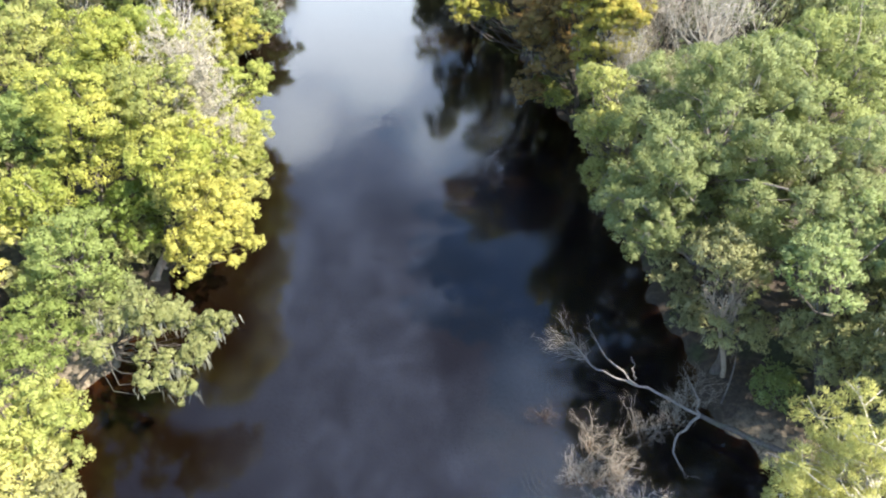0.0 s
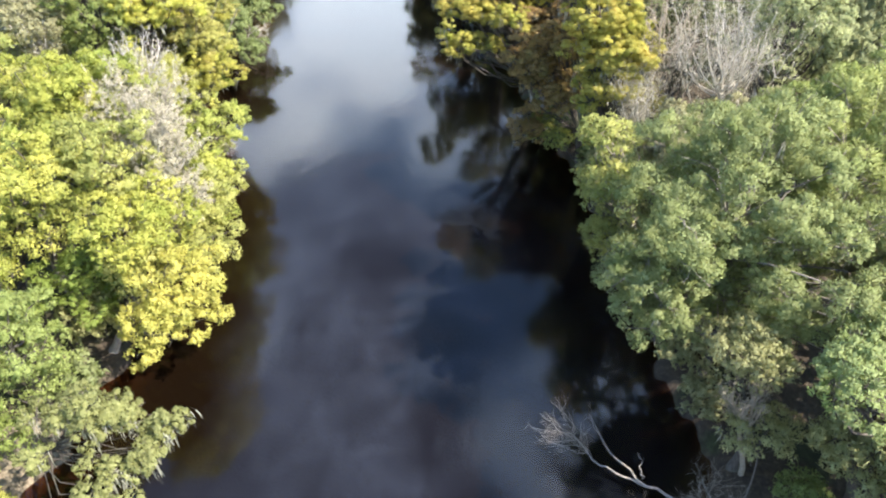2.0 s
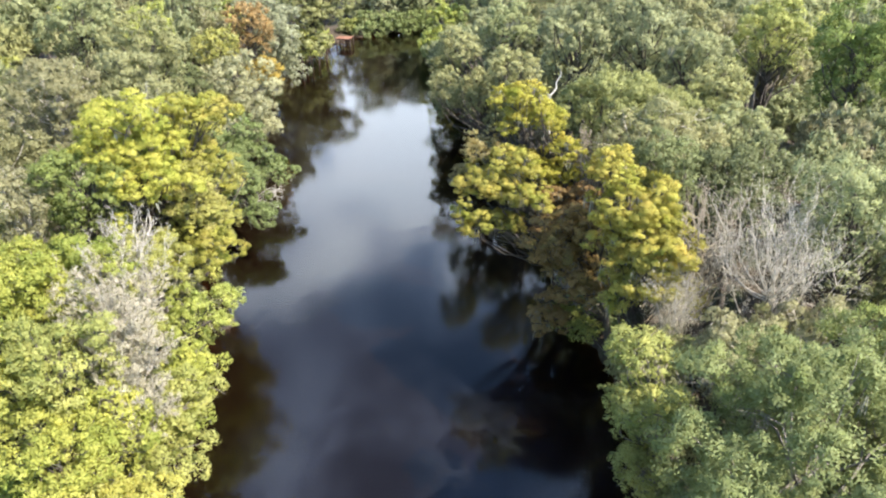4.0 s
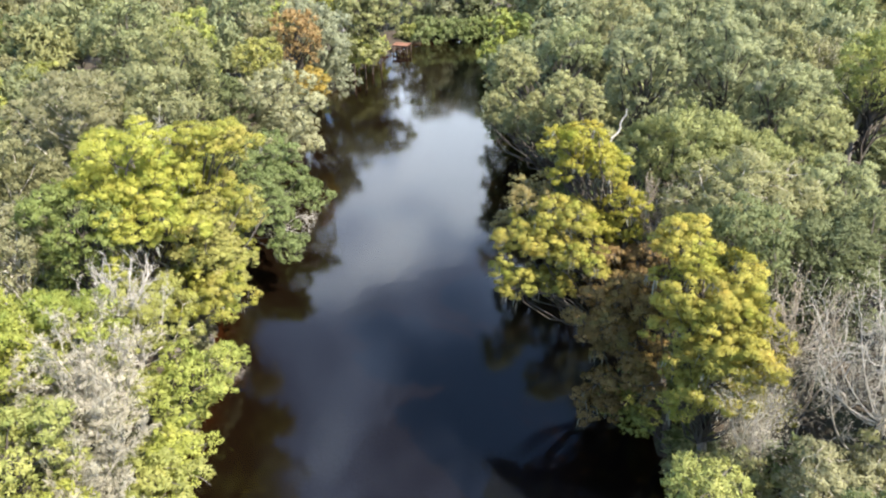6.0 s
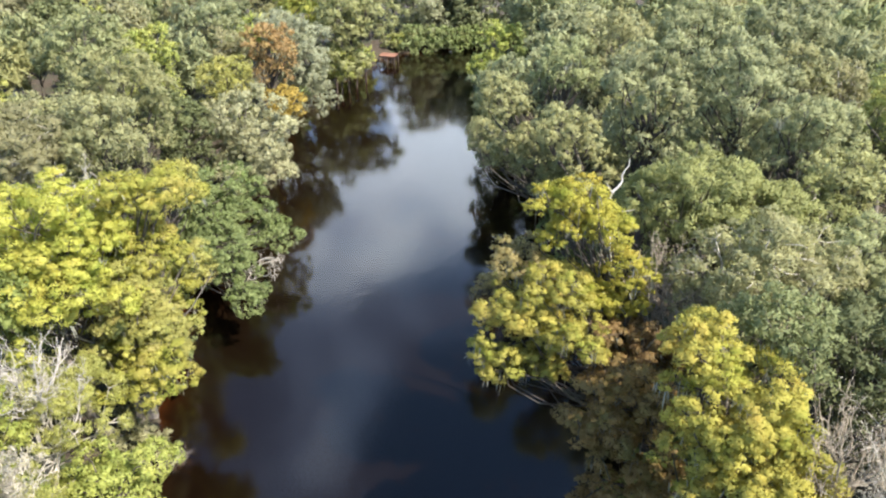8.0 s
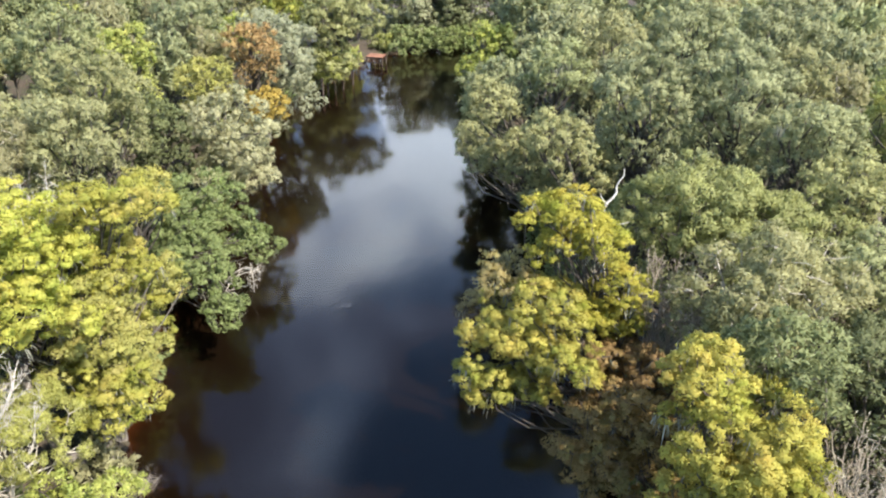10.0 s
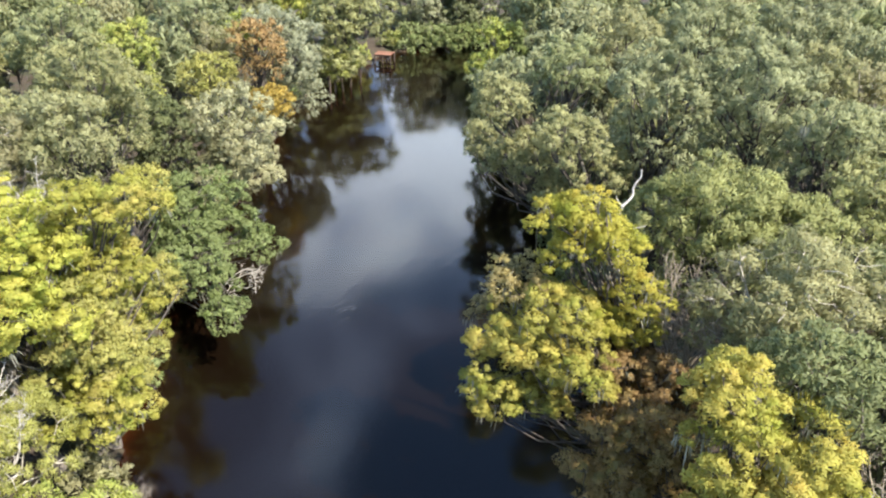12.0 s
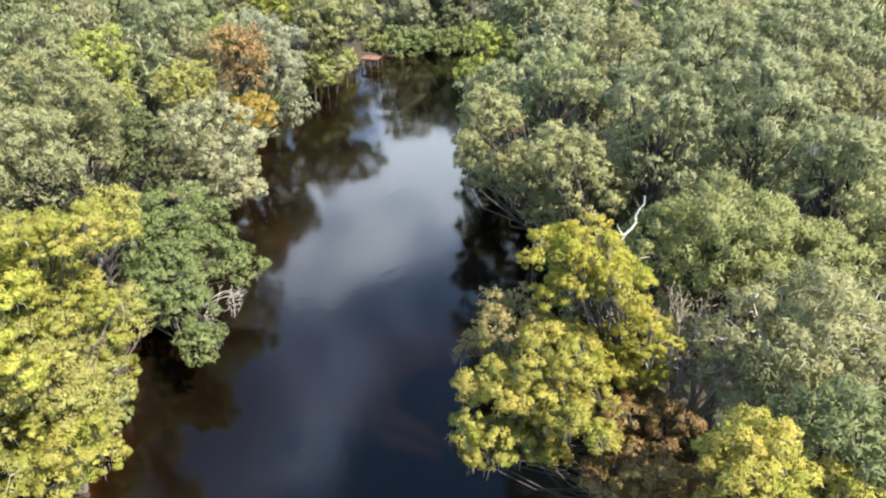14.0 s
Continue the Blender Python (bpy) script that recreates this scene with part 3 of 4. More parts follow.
kind("lime_tree", leaf=LIME_LEAF, bark=BARK, rough=0.32, soft=0.26, label="bright green broad-leaved tree", category="tree")
kind("gold_tree", leaf=GOLD_LEAF, bark=PALE_BARK, branch=BARK, rough=0.32, label="golden yellow autumn tree", category="tree")
kind("yellow_tree", leaf=GREEN_LEAF, bark=PALE_BARK, rough=0.3, label="yellow-green autumn tree beside the water", category="tree")
kind("amber_tree", leaf=AMBER_LEAF, bark=BARK, rough=0.3, label="orange-gold autumn tree at the waterline", category="tree")
kind("orange_tree", leaf=ORANGE_LEAF, bark=BARK, rough=0.3, label="rust-orange autumn tree among the oaks", category="tree")
kind("pale_tree", leaf=PALE_LEAF, bark=GREY_TWIG, rough=0.3, moss=8, twigs=3, cover=1.9, aspect=0.31, hang=0.75, fine=1.2, crisp=0.18, soft=0.17,
     label="pale grey-olive tree with thin leaves and bare twigs", category="tree")
kind("silver_tree", leaf=SILVER_LEAF, bark=BARK, rough=0.34, moss=24, aspect=0.31, hang=0.9, fine=1.2, crisp=0.18, soft=0.17, label="pale beige-green tree draped with moss at the waterside", category="tree")
kind("willow", leaf=WILLOW_LEAF, bark=GREY_TWIG, rough=0.4, aspect=0.17, fine=0.9, soft=0.36, hang=-0.6, bristle=1.5, twigs=3, skirt=False, girth=0.6, label="feathery yellow-green willow at the waterside", category="tree")
kind("leaning_tree", leaf=LEAN_LEAF, bark=BARK, rough=0.55, moss=60, twigs=2, soft=0.3, cover=1.9, girth=0.45, plume=(0.2, 0.42), lobes=4, skirt=False, label="small mossy tree leaning from the bank over the water", category="tree")
kind("bare_tree", bark=GREY_TWIG, bare=True, skirt=False, fluff=8, thick=0.7, label="leafless grey tree with fine pale twigs", category="tree")
kind("snag_tree", bark=WHITE_WOOD, bare=True, skirt=False, fluff=1, thick=1.2, label="dead white tree with crooked bare branches", category="tree")
kind("tangled_tree", bark=BRUSH_TWIG, bare=True, skirt=False, fluff=1, thick=1.25, label="leafless tan tree with spreading curved branches", category="tree")
kind("feathery_tree", bark=GREY_TWIG, bare=True, skirt=False, fluff=14, thick=0.75, plumes=LICHEN, label="pale beige dry tree, feathery with lichen and seed plumes", category="tree")
kind("shrub", leaf=OLIVE_LEAF, bark=BARK, lobes=7, label="olive-green shrub on the river bank", category="shrub")
kind("green_shrub", leaf=RIVER_LEAF, bark=BARK, lobes=7, moss=3, label="green shrub hanging over the water", category="shrub")
kind("yellow_shrub", leaf=GREEN_LEAF, bark=BARK, lobes=7, label="yellow-green shrub on the river bank", category="shrub")
kind("pale_shrub", leaf=PALE_LEAF, bark=GREY_TWIG, lobes=7, aspect=0.36, cover=1.9, twigs=2, label="pale olive shrub on the river bank", category="shrub")
GROUPS = {"tree": "trees of the riverside forest", "shrub": "shrubs along the river bank"}
PLACED = []


def upward(start, end, rng, n=5):
    """A bough that leaves sideways and bends up towards its end."""
    t = np.linspace(0, 1, n)[:, None]
    start, end = np.asarray(start, float), np.asarray(end, float)
    path = start + (end - start) * t
    path[:, 2] -= np.sin(np.pi * t[:, 0]) * 0.14 * np.linalg.norm(end - start)
    return path + np.sin(np.pi * t) * rng.normal(size=3) * 0.07 * np.linalg.norm(end - start)


def bare_wood(root, s, mass, rng):
    """A leafless tree: trunk, boughs that curve up into a dome, forking into ever finer twigs."""
    x, y, z, r, rz = mass
    thick = s.get("thick", 0.8) * (0.55 + 0.15 * r)
    top = np.array([x * 0.7, y * 0.7, z - rz * 0.35])
    stem = bend((0, 0, -0.5), top, rng, 0.04, 7)
    trunk = mesh_part("trunk", wood_mesh("trunk", [(stem, np.linspace(0.17, 0.085, 7) * thick)], s["bark"], 8), root)
    twigs, ends, ways = [], [], []
    boughs = int(8 + 3.4 * r)
    for i in range(boughs):
        a = i * 2.39996 + rng.uniform(0, 0.5)
        up = (i + 0.5) / boughs
        wide = math.sqrt(max(0.08, 1 - up * up)) * rng.uniform(0.8, 1.05)
        end = np.array([x + math.cos(a) * r * wide, y + math.sin(a) * r * wide, z + rz * (up * 1.2 - 0.3) * rng.uniform(0.85, 1.1)])
        bough = upward(stem[0] + (stem[-1] - stem[0]) * rng.uniform(0.62, 0.98), end, rng, 7)
        mesh_part("limb", wood_mesh("limb", [(bough, np.linspace(0.075, 0.02, 7) * thick)], s["bark"], 5), trunk)
        for f in np.linspace(0.3, 0.98, 7):
            at = bough[min(6, int(round(f * 6)))]
            way = unit((bough[-1] - bough[0]) / r + rng.normal(size=3) * 0.75 + np.array([0, 0, 0.45]))
            tip = at + way * r * rng.uniform(0.28, 0.5)
            branch = upward(at, tip, rng, 4)
            twigs.append((branch, np.linspace(0.034, 0.014, 4) * thick))
            for g in (1, 2, 3, 3):
                way2 = unit(way + rng.normal(size=3) * 0.65 + np.array([0, 0, 0.3]))
                tip2 = branch[g] + way2 * r * rng.uniform(0.14, 0.26)
                twigs.append((np.stack([branch[g], (branch[g] + tip2) / 2 + rng.normal(size=3) * 0.02 * r, tip2]), np.array([0.016, 0.012, 0.008]) * thick))
                for h in range(3):
                    way3 = unit(way2 + rng.normal(size=3) * 0.6)
                    tip3 = tip2 + way3 * r * rng.uniform(0.06, 0.14) - (tip2 - branch[g]) * (0.45 if h == 0 else 0.0)
                    twigs.append((np.stack([tip2 - (tip2 - branch[g]) * (0.45 if h == 0 else 0.0), tip3]), np.array([0.010, 0.006]) * thick))
                    ends.append(tip3)
                    ways.append(way3)
    mesh_part("branchwork", wood_mesh("branchwork", twigs, s["bark"], 3), root, "fine pale leafless twigs", "stuff")
    fluff = s.get("fluff", 1)
    ends, ways = np.repeat(np.array(ends), fluff, axis=0), np.repeat(np.array(ways), fluff, axis=0)
    if s.get("plumes"):
        ends = ends + ways * rng.uniform(-0.3, 0.12, (len(ends), 1)) + rng.normal(size=ends.shape) * 0.055
        me = leaf_mesh("lichen", ends, unit(ways + np.array([0, 0, 0.35])), 0.21, 0.036, rng, s["plumes"], bristle=1.5)
    else:
        ends = ends + rng.normal(size=ends.shape) * (0.05 + 0.045 * fluff)
        me = leaf_mesh("lichen", ends, unit(rng.normal(size=ends.shape) * 0.6 + np.array([0, 0, 0.8])), 0.10, 0.026, rng, LICHEN)
    mesh_part("lichen", me, root, "pale lichen on the twigs", "stuff")


def grow(name, masses, leaf, seed, fine=True, cover=1.78):
    """A tree with its foot at the origin: trunk, limbs, branchwork, crown and moss. masses: x, y, z, radius, half height of each part of the crown."""
    s = KINDS[name]
    rng = np.random.default_rng(seed)
    masses = np.array(masses, float)
    root = tagged(new(name), s["label"], s["category"], GROUPS[s["category"]])
    order = np.argsort(-masses[:, 2])
    high = masses[order[0]]
    if s.get("bare"):
        bare_wood(root, s, high, rng)
        return root
    cs, rs, mids, dense = [], [], [], []
    for k, (x, y, z, r, rz) in enumerate(masses):
        c, rad = dome_lobes(np.array([x, y, z]), r, rz, rng, s, -1.0 if fine else -0.5)
        cs.append(c)
        rs.append(rad)
        mids.append(np.tile((x, y, z - rz * 0.3), (len(c), 1)))
        dense.append(np.full(len(c), 0.45 if k and masses[k - 1:k, 2] > z + rz * 0.8 and abs(masses[0, 0] - x) < 0.01 else 1.0))
    lobes, radii, mids = np.concatenate(cs), np.concatenate(rs), np.concatenate(mids)
    aspect = s.get("aspect", 0.44)
    leaf = leaf * s.get("fine", 1.0)
    area = 0.5 * leaf * leaf * aspect
    dense = np.concatenate(dense)
    count = int((2 * np.pi * masses[:, 3] * (0.5 * masses[:, 3] + 0.6 * masses[:, 4])).sum() * dense.mean() * (s.get("cover", cover) if fine else cover) / area)
    p, nrm = spray_points(lobes, radii, mids, count, rng, dense, tufts=s.get("tufts", 18) if fine else 12, soft=s.get("soft", 0.22), plume=s.get("plume", (0.26, 0.48)), press=s.get("press", 0.8))
    crown = mesh_part("crown", leaf_mesh("crown", p, nrm, leaf, leaf * aspect, rng, s["leaf"], hang=s.get("hang", 0.2), bristle=s.get("bristle", 0.55), crisp=s.get("crisp", 0.28)), root)
    big = high[2] > 4.5
    girth = (0.16 + 0.035 * high[3] + 0.006 * high[2]) * s.get("girth", 1.0) if big else 0.07
    top = np.array([high[0] * 0.8, high[1] * 0.8, high[2] + (0.3 if s.get("tall") else -0.2) * high[4]])
    stem = bend((0, 0, -0.6), top, rng, 0.03, 8)
    flare = np.linspace(girth, girth * 0.35, 8)
    flare[0] *= 1.8
    trunk = mesh_part("trunk", wood_mesh("trunk", [(stem, flare)], s["bark"], 8), root)
    pick = rng.permutation(len(lobes))
    twigs = []
    for rank, i in enumerate(pick if fine else pick[::3]):
        c = lobes[i]
        f = np.clip((c[2] - 0.12 * top[2]) / top[2] - 0.18, 0.3, 0.97)
        start = stem[0] + (stem[-1] - stem[0]) * f
        path = bend(start, c, rng, 0.09, 5 if fine else 3)
        tube = (path, np.linspace(girth * (0.24 if s.get("tall") else 0.34), girth * 0.08, len(path)))
        if fine and big and rank < 5:
            mesh_part("limb", wood_mesh("limb", [tube], s.get("branch", s["bark"]), 6), trunk)
        else:
            twigs.append(tube)
        if fine:
            for _ in range(1 + s.get("twigs", 0)):
                d = unit(rng.normal(size=3) + unit(c - mids[i]) * 0.9)
                twigs.append((bend(c, c + d * radii[i] * rng.uniform(0.85, 1.3), rng, 0.1, 3), np.array([0.03, 0.02, 0.01]) * (1 if big else 0.5)))
    mesh_part("branchwork", wood_mesh("branchwork", twigs, s.get("branch", s["bark"]), 3), root, kind="stuff")
    if s.get("moss") and fine:
        mesh_part("moss", moss_mesh("moss", lobes, radii, int(s["moss"] * masses[:, 3].sum()), rng), crown, "grey hanging moss", "stuff")
    return root


def leaf_size(y):
    return 0.17 if y < 47 else 0.205 if y < 66 else 0.245 if y < 82 else 0.32 if y < 100 else 0.39 if y < 120 else 0.52


def tree(name, *masses, foot=None, label="", seed=None, skirt=True):
    """A tree of its own: each mass of its crown is x, y, height of the middle, radius, half height."""
    if skirt and KINDS[name].get("skirt", True):
        x, y, z, r, rz = max(masses, key=lambda one: one[3])
        if z - rz > 4.0:
            masses = masses + ((x, y, z - 1.0 * rz, r * 0.96, rz * 0.95),)
    m = np.array(masses, float)
    w = m[:, 3] ** 2
    at = (m[:, :2] * w[:, None]).sum(0) / w.sum() if foot is None else np.array(foot, float)
    if bank_distance(at[None])[0] < 0.6:
        lines = np.vstack([LEFT_LINE, RIGHT_LINE])
        near = lines[np.argmin(np.hypot(*(lines - at).T))]
        side = -1 if np.min(np.hypot(*(LEFT_LINE - near).T)) < 0.01 else 1
        at = near + np.array([side * 0.9, 0.0])
    z = float(land_height(at[None])[0])
    m[:, 0] -= at[0]
    m[:, 1] -= at[1]
    m[:, 2] -= z
    root = grow(name, m, leaf_size(at[1]), len(PLACED) * 17 + 3 if seed is None else seed)
    root.location = (at[0], at[1], z)
    if label:
        root["label"] = label
    for x, y, _, r, _ in masses:
        PLACED.append((x, y, r))
    return root


PROTO = {}


def plant(name, x, y, top, radius, variant, turn, leaf):
    """A tree of the forest, one of a few of its kind, so high and so wide."""
    h, r = (4.0, 2.2) if KINDS[name]["category"] == "shrub" else (14.0, 4.5)
    z = max(float(land_height(np.array([[x, y]]))[0]), -0.3)
    m = pose(x, y, z, 0, 0, turn) @ Matrix.Diagonal((radius / r, radius / r, (top - z) / h, 1))
    key = (name, variant, leaf)
    if key not in PROTO:
        rng = np.random.default_rng(variant * 31 + len(name))
        if h < 5:
            masses = [(0, 0, 2.0, 1.7, 1.7), (0.7, 0.3, 1.4, 1.2, 1.2)]
        else:
            masses = [(0, 0, 8.9, 3.7, 4.8)]
            for k in range(3):
                a = k * 2.1 + rng.uniform(0, 1)
                masses.append((math.cos(a) * 2.4, math.sin(a) * 2.4, rng.uniform(6.0, 10.6), rng.uniform(1.6, 2.3), rng.uniform(1.8, 2.8)))
        PROTO[key] = grow(name, masses, leaf, variant * 7 + 11, fine=leaf < 0.30, cover=1.65)
        ob = PROTO[key]
    else:
        ob = PROTO[key].copy()
        scene.collection.objects.link(ob)
        for child in PROTO[key].children:
            c = child.copy()
            scene.collection.objects.link(c)
            c.parent = ob
            for piece in child.children:
                d = piece.copy()
                scene.collection.objects.link(d)
                d.parent = c
    ob.matrix_basis = m
    PLACED.append((x, y, radius))
    return ob


tree("spreading_oak", (14.6, 33.2, 11.6, 5.4, 5.0), (10.9, 30.4, 8.6, 3.2, 3.8), (18.0, 29.0, 10.2, 4.2, 4.2))
tree("spreading_oak", (22.0, 36.5, 12.5, 4.8, 4.6))
# darker leaf than a laurel oak's, put here in place of the bank's shade
tree("river_oak", (15.6, 22.4, 11.5, 1.8, 1.5), (18.6, 24.9, 11.0, 2.1, 1.7), foot=(20.0, 24.0), skirt=False)
tree("willow", (14.2, 14.3, 9.4, 2.1, 1.7), (13.1, 14.2, 8.0, 1.2, 1.1), foot=(18.9, 14.6), label="feathery yellow-green willow leaning out from the bank")
tree("yellow_tree", (10.1, 40.8, 10.5, 1.5, 1.3), (10.0, 40.5, 7.6, 1.5, 1.6), (10.5, 39.0, 5.0, 1.6, 1.7), (10.6, 38.4, 9.0, 1.5, 1.3))
tree("bald_cypress", (9.8, 51.6, 15.8, 1.7, 1.2), (11.2, 50.1, 14.2, 2.7, 1.6), (12.1, 47.7, 12.4, 2.4, 1.4), (11.3, 49.3, 9.6, 2.2, 1.8), (11.8, 49.0, 11.0, 2.6, 1.9), (12.6, 49.5, 13.2, 1.9, 1.1), (10.5, 50.6, 12.2, 2.0, 1.4), (13.2, 48.7, 9.5, 2.0, 1.6))
tree("rusty_cypress", (7.3, 54.3, 9.0, 2.3, 1.9), (9.2, 53.4, 7.0, 2.5, 2.1), (7.0, 53.7, 4.0, 1.5, 1.2), (8.9, 54.7, 10.5, 1.8, 1.6))
tree("bald_cypress", (4.6, 61.8, 17.0, 1.9, 1.0), (6.5, 62.1, 15.7, 1.9, 1.0), (5.2, 61.6, 15.4, 1.5, 0.9), (8.1, 61.4, 13.3, 1.5, 1.5), (6.3, 61.2, 11.8, 1.7, 0.9), (8.3, 61.2, 11.4, 1.5, 1.3))
tree("bald_cypress", (4.2, 60.1, 12.6, 2.5, 1.5), (2.6, 59.3, 11.2, 2.3, 1.6), (5.1, 58.5, 10.8, 2.0, 1.4), (2.2, 58.8, 8.6, 1.7, 1.4), (4.2, 58.7, 8.6, 1.6, 1.1))
tree("tan_cypress", (2.2, 61.7, 13.2, 1.6, 1.0), (1.0, 62.4, 11.0, 0.9, 0.7))
tree("rusty_cypress", (8.1, 61.0, 8.9, 2.0, 1.8), (10.2, 60.6, 8.2, 1.7, 1.5), (8.5, 58.6, 10.2, 1.7, 1.7), (7.4, 58.4, 8.2, 1.4, 1.6), (9.0, 57.2, 8.0, 1.6, 1.5))
tree("bare_tree", (17.6, 45.8, 13.8, 3.3, 2.6))
tree("tangled_tree", (14.9, 48.4, 13.4, 2.2, 1.8))
tree("pale_tree", (15.2, 42.6, 9.8, 2.2, 1.7), (19.2, 43.0, 10.4, 2.2, 1.8))
tree("bare_tree", (12.8, 45.9, 11.0, 1.4, 1.1))
tree("tangled_tree", (10.6, 61.6, 12.4, 2.6, 1.4))
# shrub standing in for the cypress's sunlit bough tips over the dark water
tree("yellow_shrub", (8.3, 54.6, 3.6, 1.3, 0.9), (9.3, 52.5, 3.6, 1.0, 0.7))
tree("live_oak", (22.1, 48.0, 15.2, 3.0, 2.5))
tree("domed_oak", (12.6, 67.7, 14.4, 4.5, 2.8), (17.2, 67.2, 13.8, 3.7, 2.5))
tree("pale_tree", (13.6, 59.2, 14.8, 3.1, 2.1), (16.6, 60.6, 14.0, 2.6, 1.9))
tree("water_oak", (17.6, 54.6, 13.4, 3.0, 2.6), (20.6, 57.0, 13.0, 2.8, 2.4))
tree("water_oak", (13.1, 52.8, 15.6, 2.1, 1.8))
tree("live_oak", (10.8, 80.8, 17.2, 3.4, 3.7))
tree("live_oak", (17.1, 81.3, 17.0, 4.2, 4.2))
tree("live_oak", (20.5, 75.5, 16.8, 2.6, 2.2))
tree("laurel_oak", (21.5, 71.0, 15.2, 2.5, 2.1))
tree("live_oak", (20.8, 63.4, 13.4, 3.0, 2.7))
tree("laurel_oak", (-0.2, 83.5, 15.2, 2.1, 1.8), (2.3, 82.6, 11.4, 2.3, 2.0), (0.8, 86.0, 9.8, 2.2, 2.1), (-1.6, 92.6, 8.6, 2.1, 2.2), (-2.3, 97.6, 6.4, 2.0, 2.0), skirt=False)
tree("live_oak", (-0.9, 98.1, 5.0, 2.7, 2.5), (2.5, 92.5, 7.0, 2.7, 2.4))
tree("laurel_oak", (4.8, 78.0, 14.6, 2.5, 2.0), (7.0, 80.0, 11.4, 2.6, 2.4), (4.6, 82.0, 8.6, 2.2, 2.2), skirt=False)
tree("water_oak", (9.3, 86.7, 8.5, 3.6, 2.9))
tree("live_oak", (4.9, 92.6, 15, 3.0, 2.6), skirt=False)
tree("live_oak", (3.0, 104.8, 11.5, 2.9, 2.9))
tree("laurel_oak", (-1.6, 103.0, 5.4, 2.6, 3.0), (-2.2, 109.0, 6.5, 2.8, 3.4), skirt=False)
tree("live_oak", (-3.4, 117.0, 6.2, 2.8, 3.2), (-1.0, 114.0, 8.5, 3.0, 3.2), skirt=False)
tree("yellow_tree", (-4.5, 134.8, 8.5, 2.4, 2.4), (-4.9, 133.1, 5.0, 2.9, 2.9))
tree("laurel_oak", (9.1, 99.6, 16.0, 3.8, 3.3))
tree("live_oak", (17.1, 99.8, 17.5, 4.0, 3.4))
tree("live_oak", (25.4, 101.4, 17.5, 4.0, 3.4))
tree("laurel_oak", (25.1, 94.4, 15.5, 3.0, 2.5))
tree("pale_tree", (30.2, 97.2, 14.0, 2.5, 2.0))
tree("lime_cypress", (-21.5, 57.3, 16.2, 3.4, 2.4), (-20.5, 55.5, 12.5, 3.2, 2.6), (-21.9, 57.2, 14.0, 3.2, 2.2), (-21.5, 61.7, 12.5, 2.6, 2.0))
tree("lime_cypress", (-18.6, 58.2, 11.0, 2.4, 1.7), (-18.8, 61.6, 8.0, 1.7, 1.5), (-17.8, 59.7, 7.0, 1.9, 1.5), (-18.6, 58.0, 6.0, 1.9, 1.5), (-17.7, 64.0, 10.0, 1.6, 1.3), (-18.3, 57.9, 9.0, 2.3, 1.8))
tree("lime_tree", (-24.1, 54.6, 12.8, 3.2, 3.2))
tree("lime_cypress", (-19.0, 61.6, 15.4, 2.8, 2.2), (-20.5, 60.5, 9.6, 3.7, 3.0), (-19.7, 62.0, 12.4, 2.9, 2.3), (-17.0, 56.2, 7.4, 2.4, 1.9))
tree("gold_tree", (-22.0, 70.9, 12.5, 1.4, 1.3))
tree("river_oak", (-24.9, 79.8, 6.6, 4.1, 2.5), (-21.5, 80.6, 5.0, 2.6, 1.6), (-19.3, 79.8, 3.7, 2.0, 1.3), (-22.0, 75.3, 5.2, 2.8, 2.0), (-19.6, 72.8, 4.3, 1.9, 1.5), (-17.8, 70.8, 2.9, 1.7, 1.4))
tree("silver_tree", (-26.1, 92.3, 8.2, 4.7, 3.8), (-25.8, 95.1, 4.0, 2.9, 2.6))
tree("water_oak", (-31.2, 89.2, 8.5, 3.3, 3.0))
tree("amber_tree", (-26.4, 104.6, 6.6, 2.6, 3.0))
tree("gold_tree", (-29.2, 96.0, 12.3, 2.6, 2.2))
tree("pale_tree", (-35.6, 110.3, 11.5, 3.3, 3.0))
tree("orange_tree", (-28.6, 107.9, 12.8, 2.8, 2.6))
tree("mossy_oak", (-27.2, 114.0, 8.6, 4.0, 4.2), (-29.0, 116.5, 12.0, 4.0, 3.6))
tree("laurel_oak", (-24.0, 136.9, 10.0, 4.0, 4.4), (-28.2, 134.2, 10.0, 4.4, 5.2), label="olive-gold oak hanging over the landing")
tree("yellow_shrub", (-27.3, 132.9, 3.6, 2.8, 2.8))
tree("mossy_oak", (-19.6, 165.4, 5.0, 4.5, 5.8), (-18.8, 167.8, 13.0, 4.6, 5.6))
tree("water_oak", (-13.4, 168.0, 4.6, 4.6, 5.5), (-13.0, 170.0, 12.5, 4.8, 5.2))
tree("laurel_oak", (-30.7, 80.2, 15.4, 4.0, 3.4))
tree("laurel_oak", (-29.6, 75.1, 14, 3.3, 2.8))
tree("live_oak", (-49.0, 102.9, 13.0, 4.8, 4.1))
tree("maple", (-36.5, 95.7, 14.2, 3.0, 3.6))
tree("live_oak", (-38.3, 112.0, 13.5, 4.9, 4.2))
tree("water_oak", (-32.0, 87.1, 11.0, 2.8, 2.5))
tree("maple", (-21.9, 44.6, 11.6, 3.2, 2.6))
tree("maple", (-17.8, 38.9, 10.8, 2.7, 2.4))
tree("maple", (-15.1, 36.6, 8.8, 2.1, 1.8), (-15.5, 34.3, 9.0, 2.1, 1.9))
tree("gold_tree", (-15.3, 34.5, 7.4, 1.7, 1.5))
tree("yellow_tree", (-13.9, 42.2, 5.6, 1.8, 1.6), (-13.7, 39.2, 4.2, 2.0, 1.8))
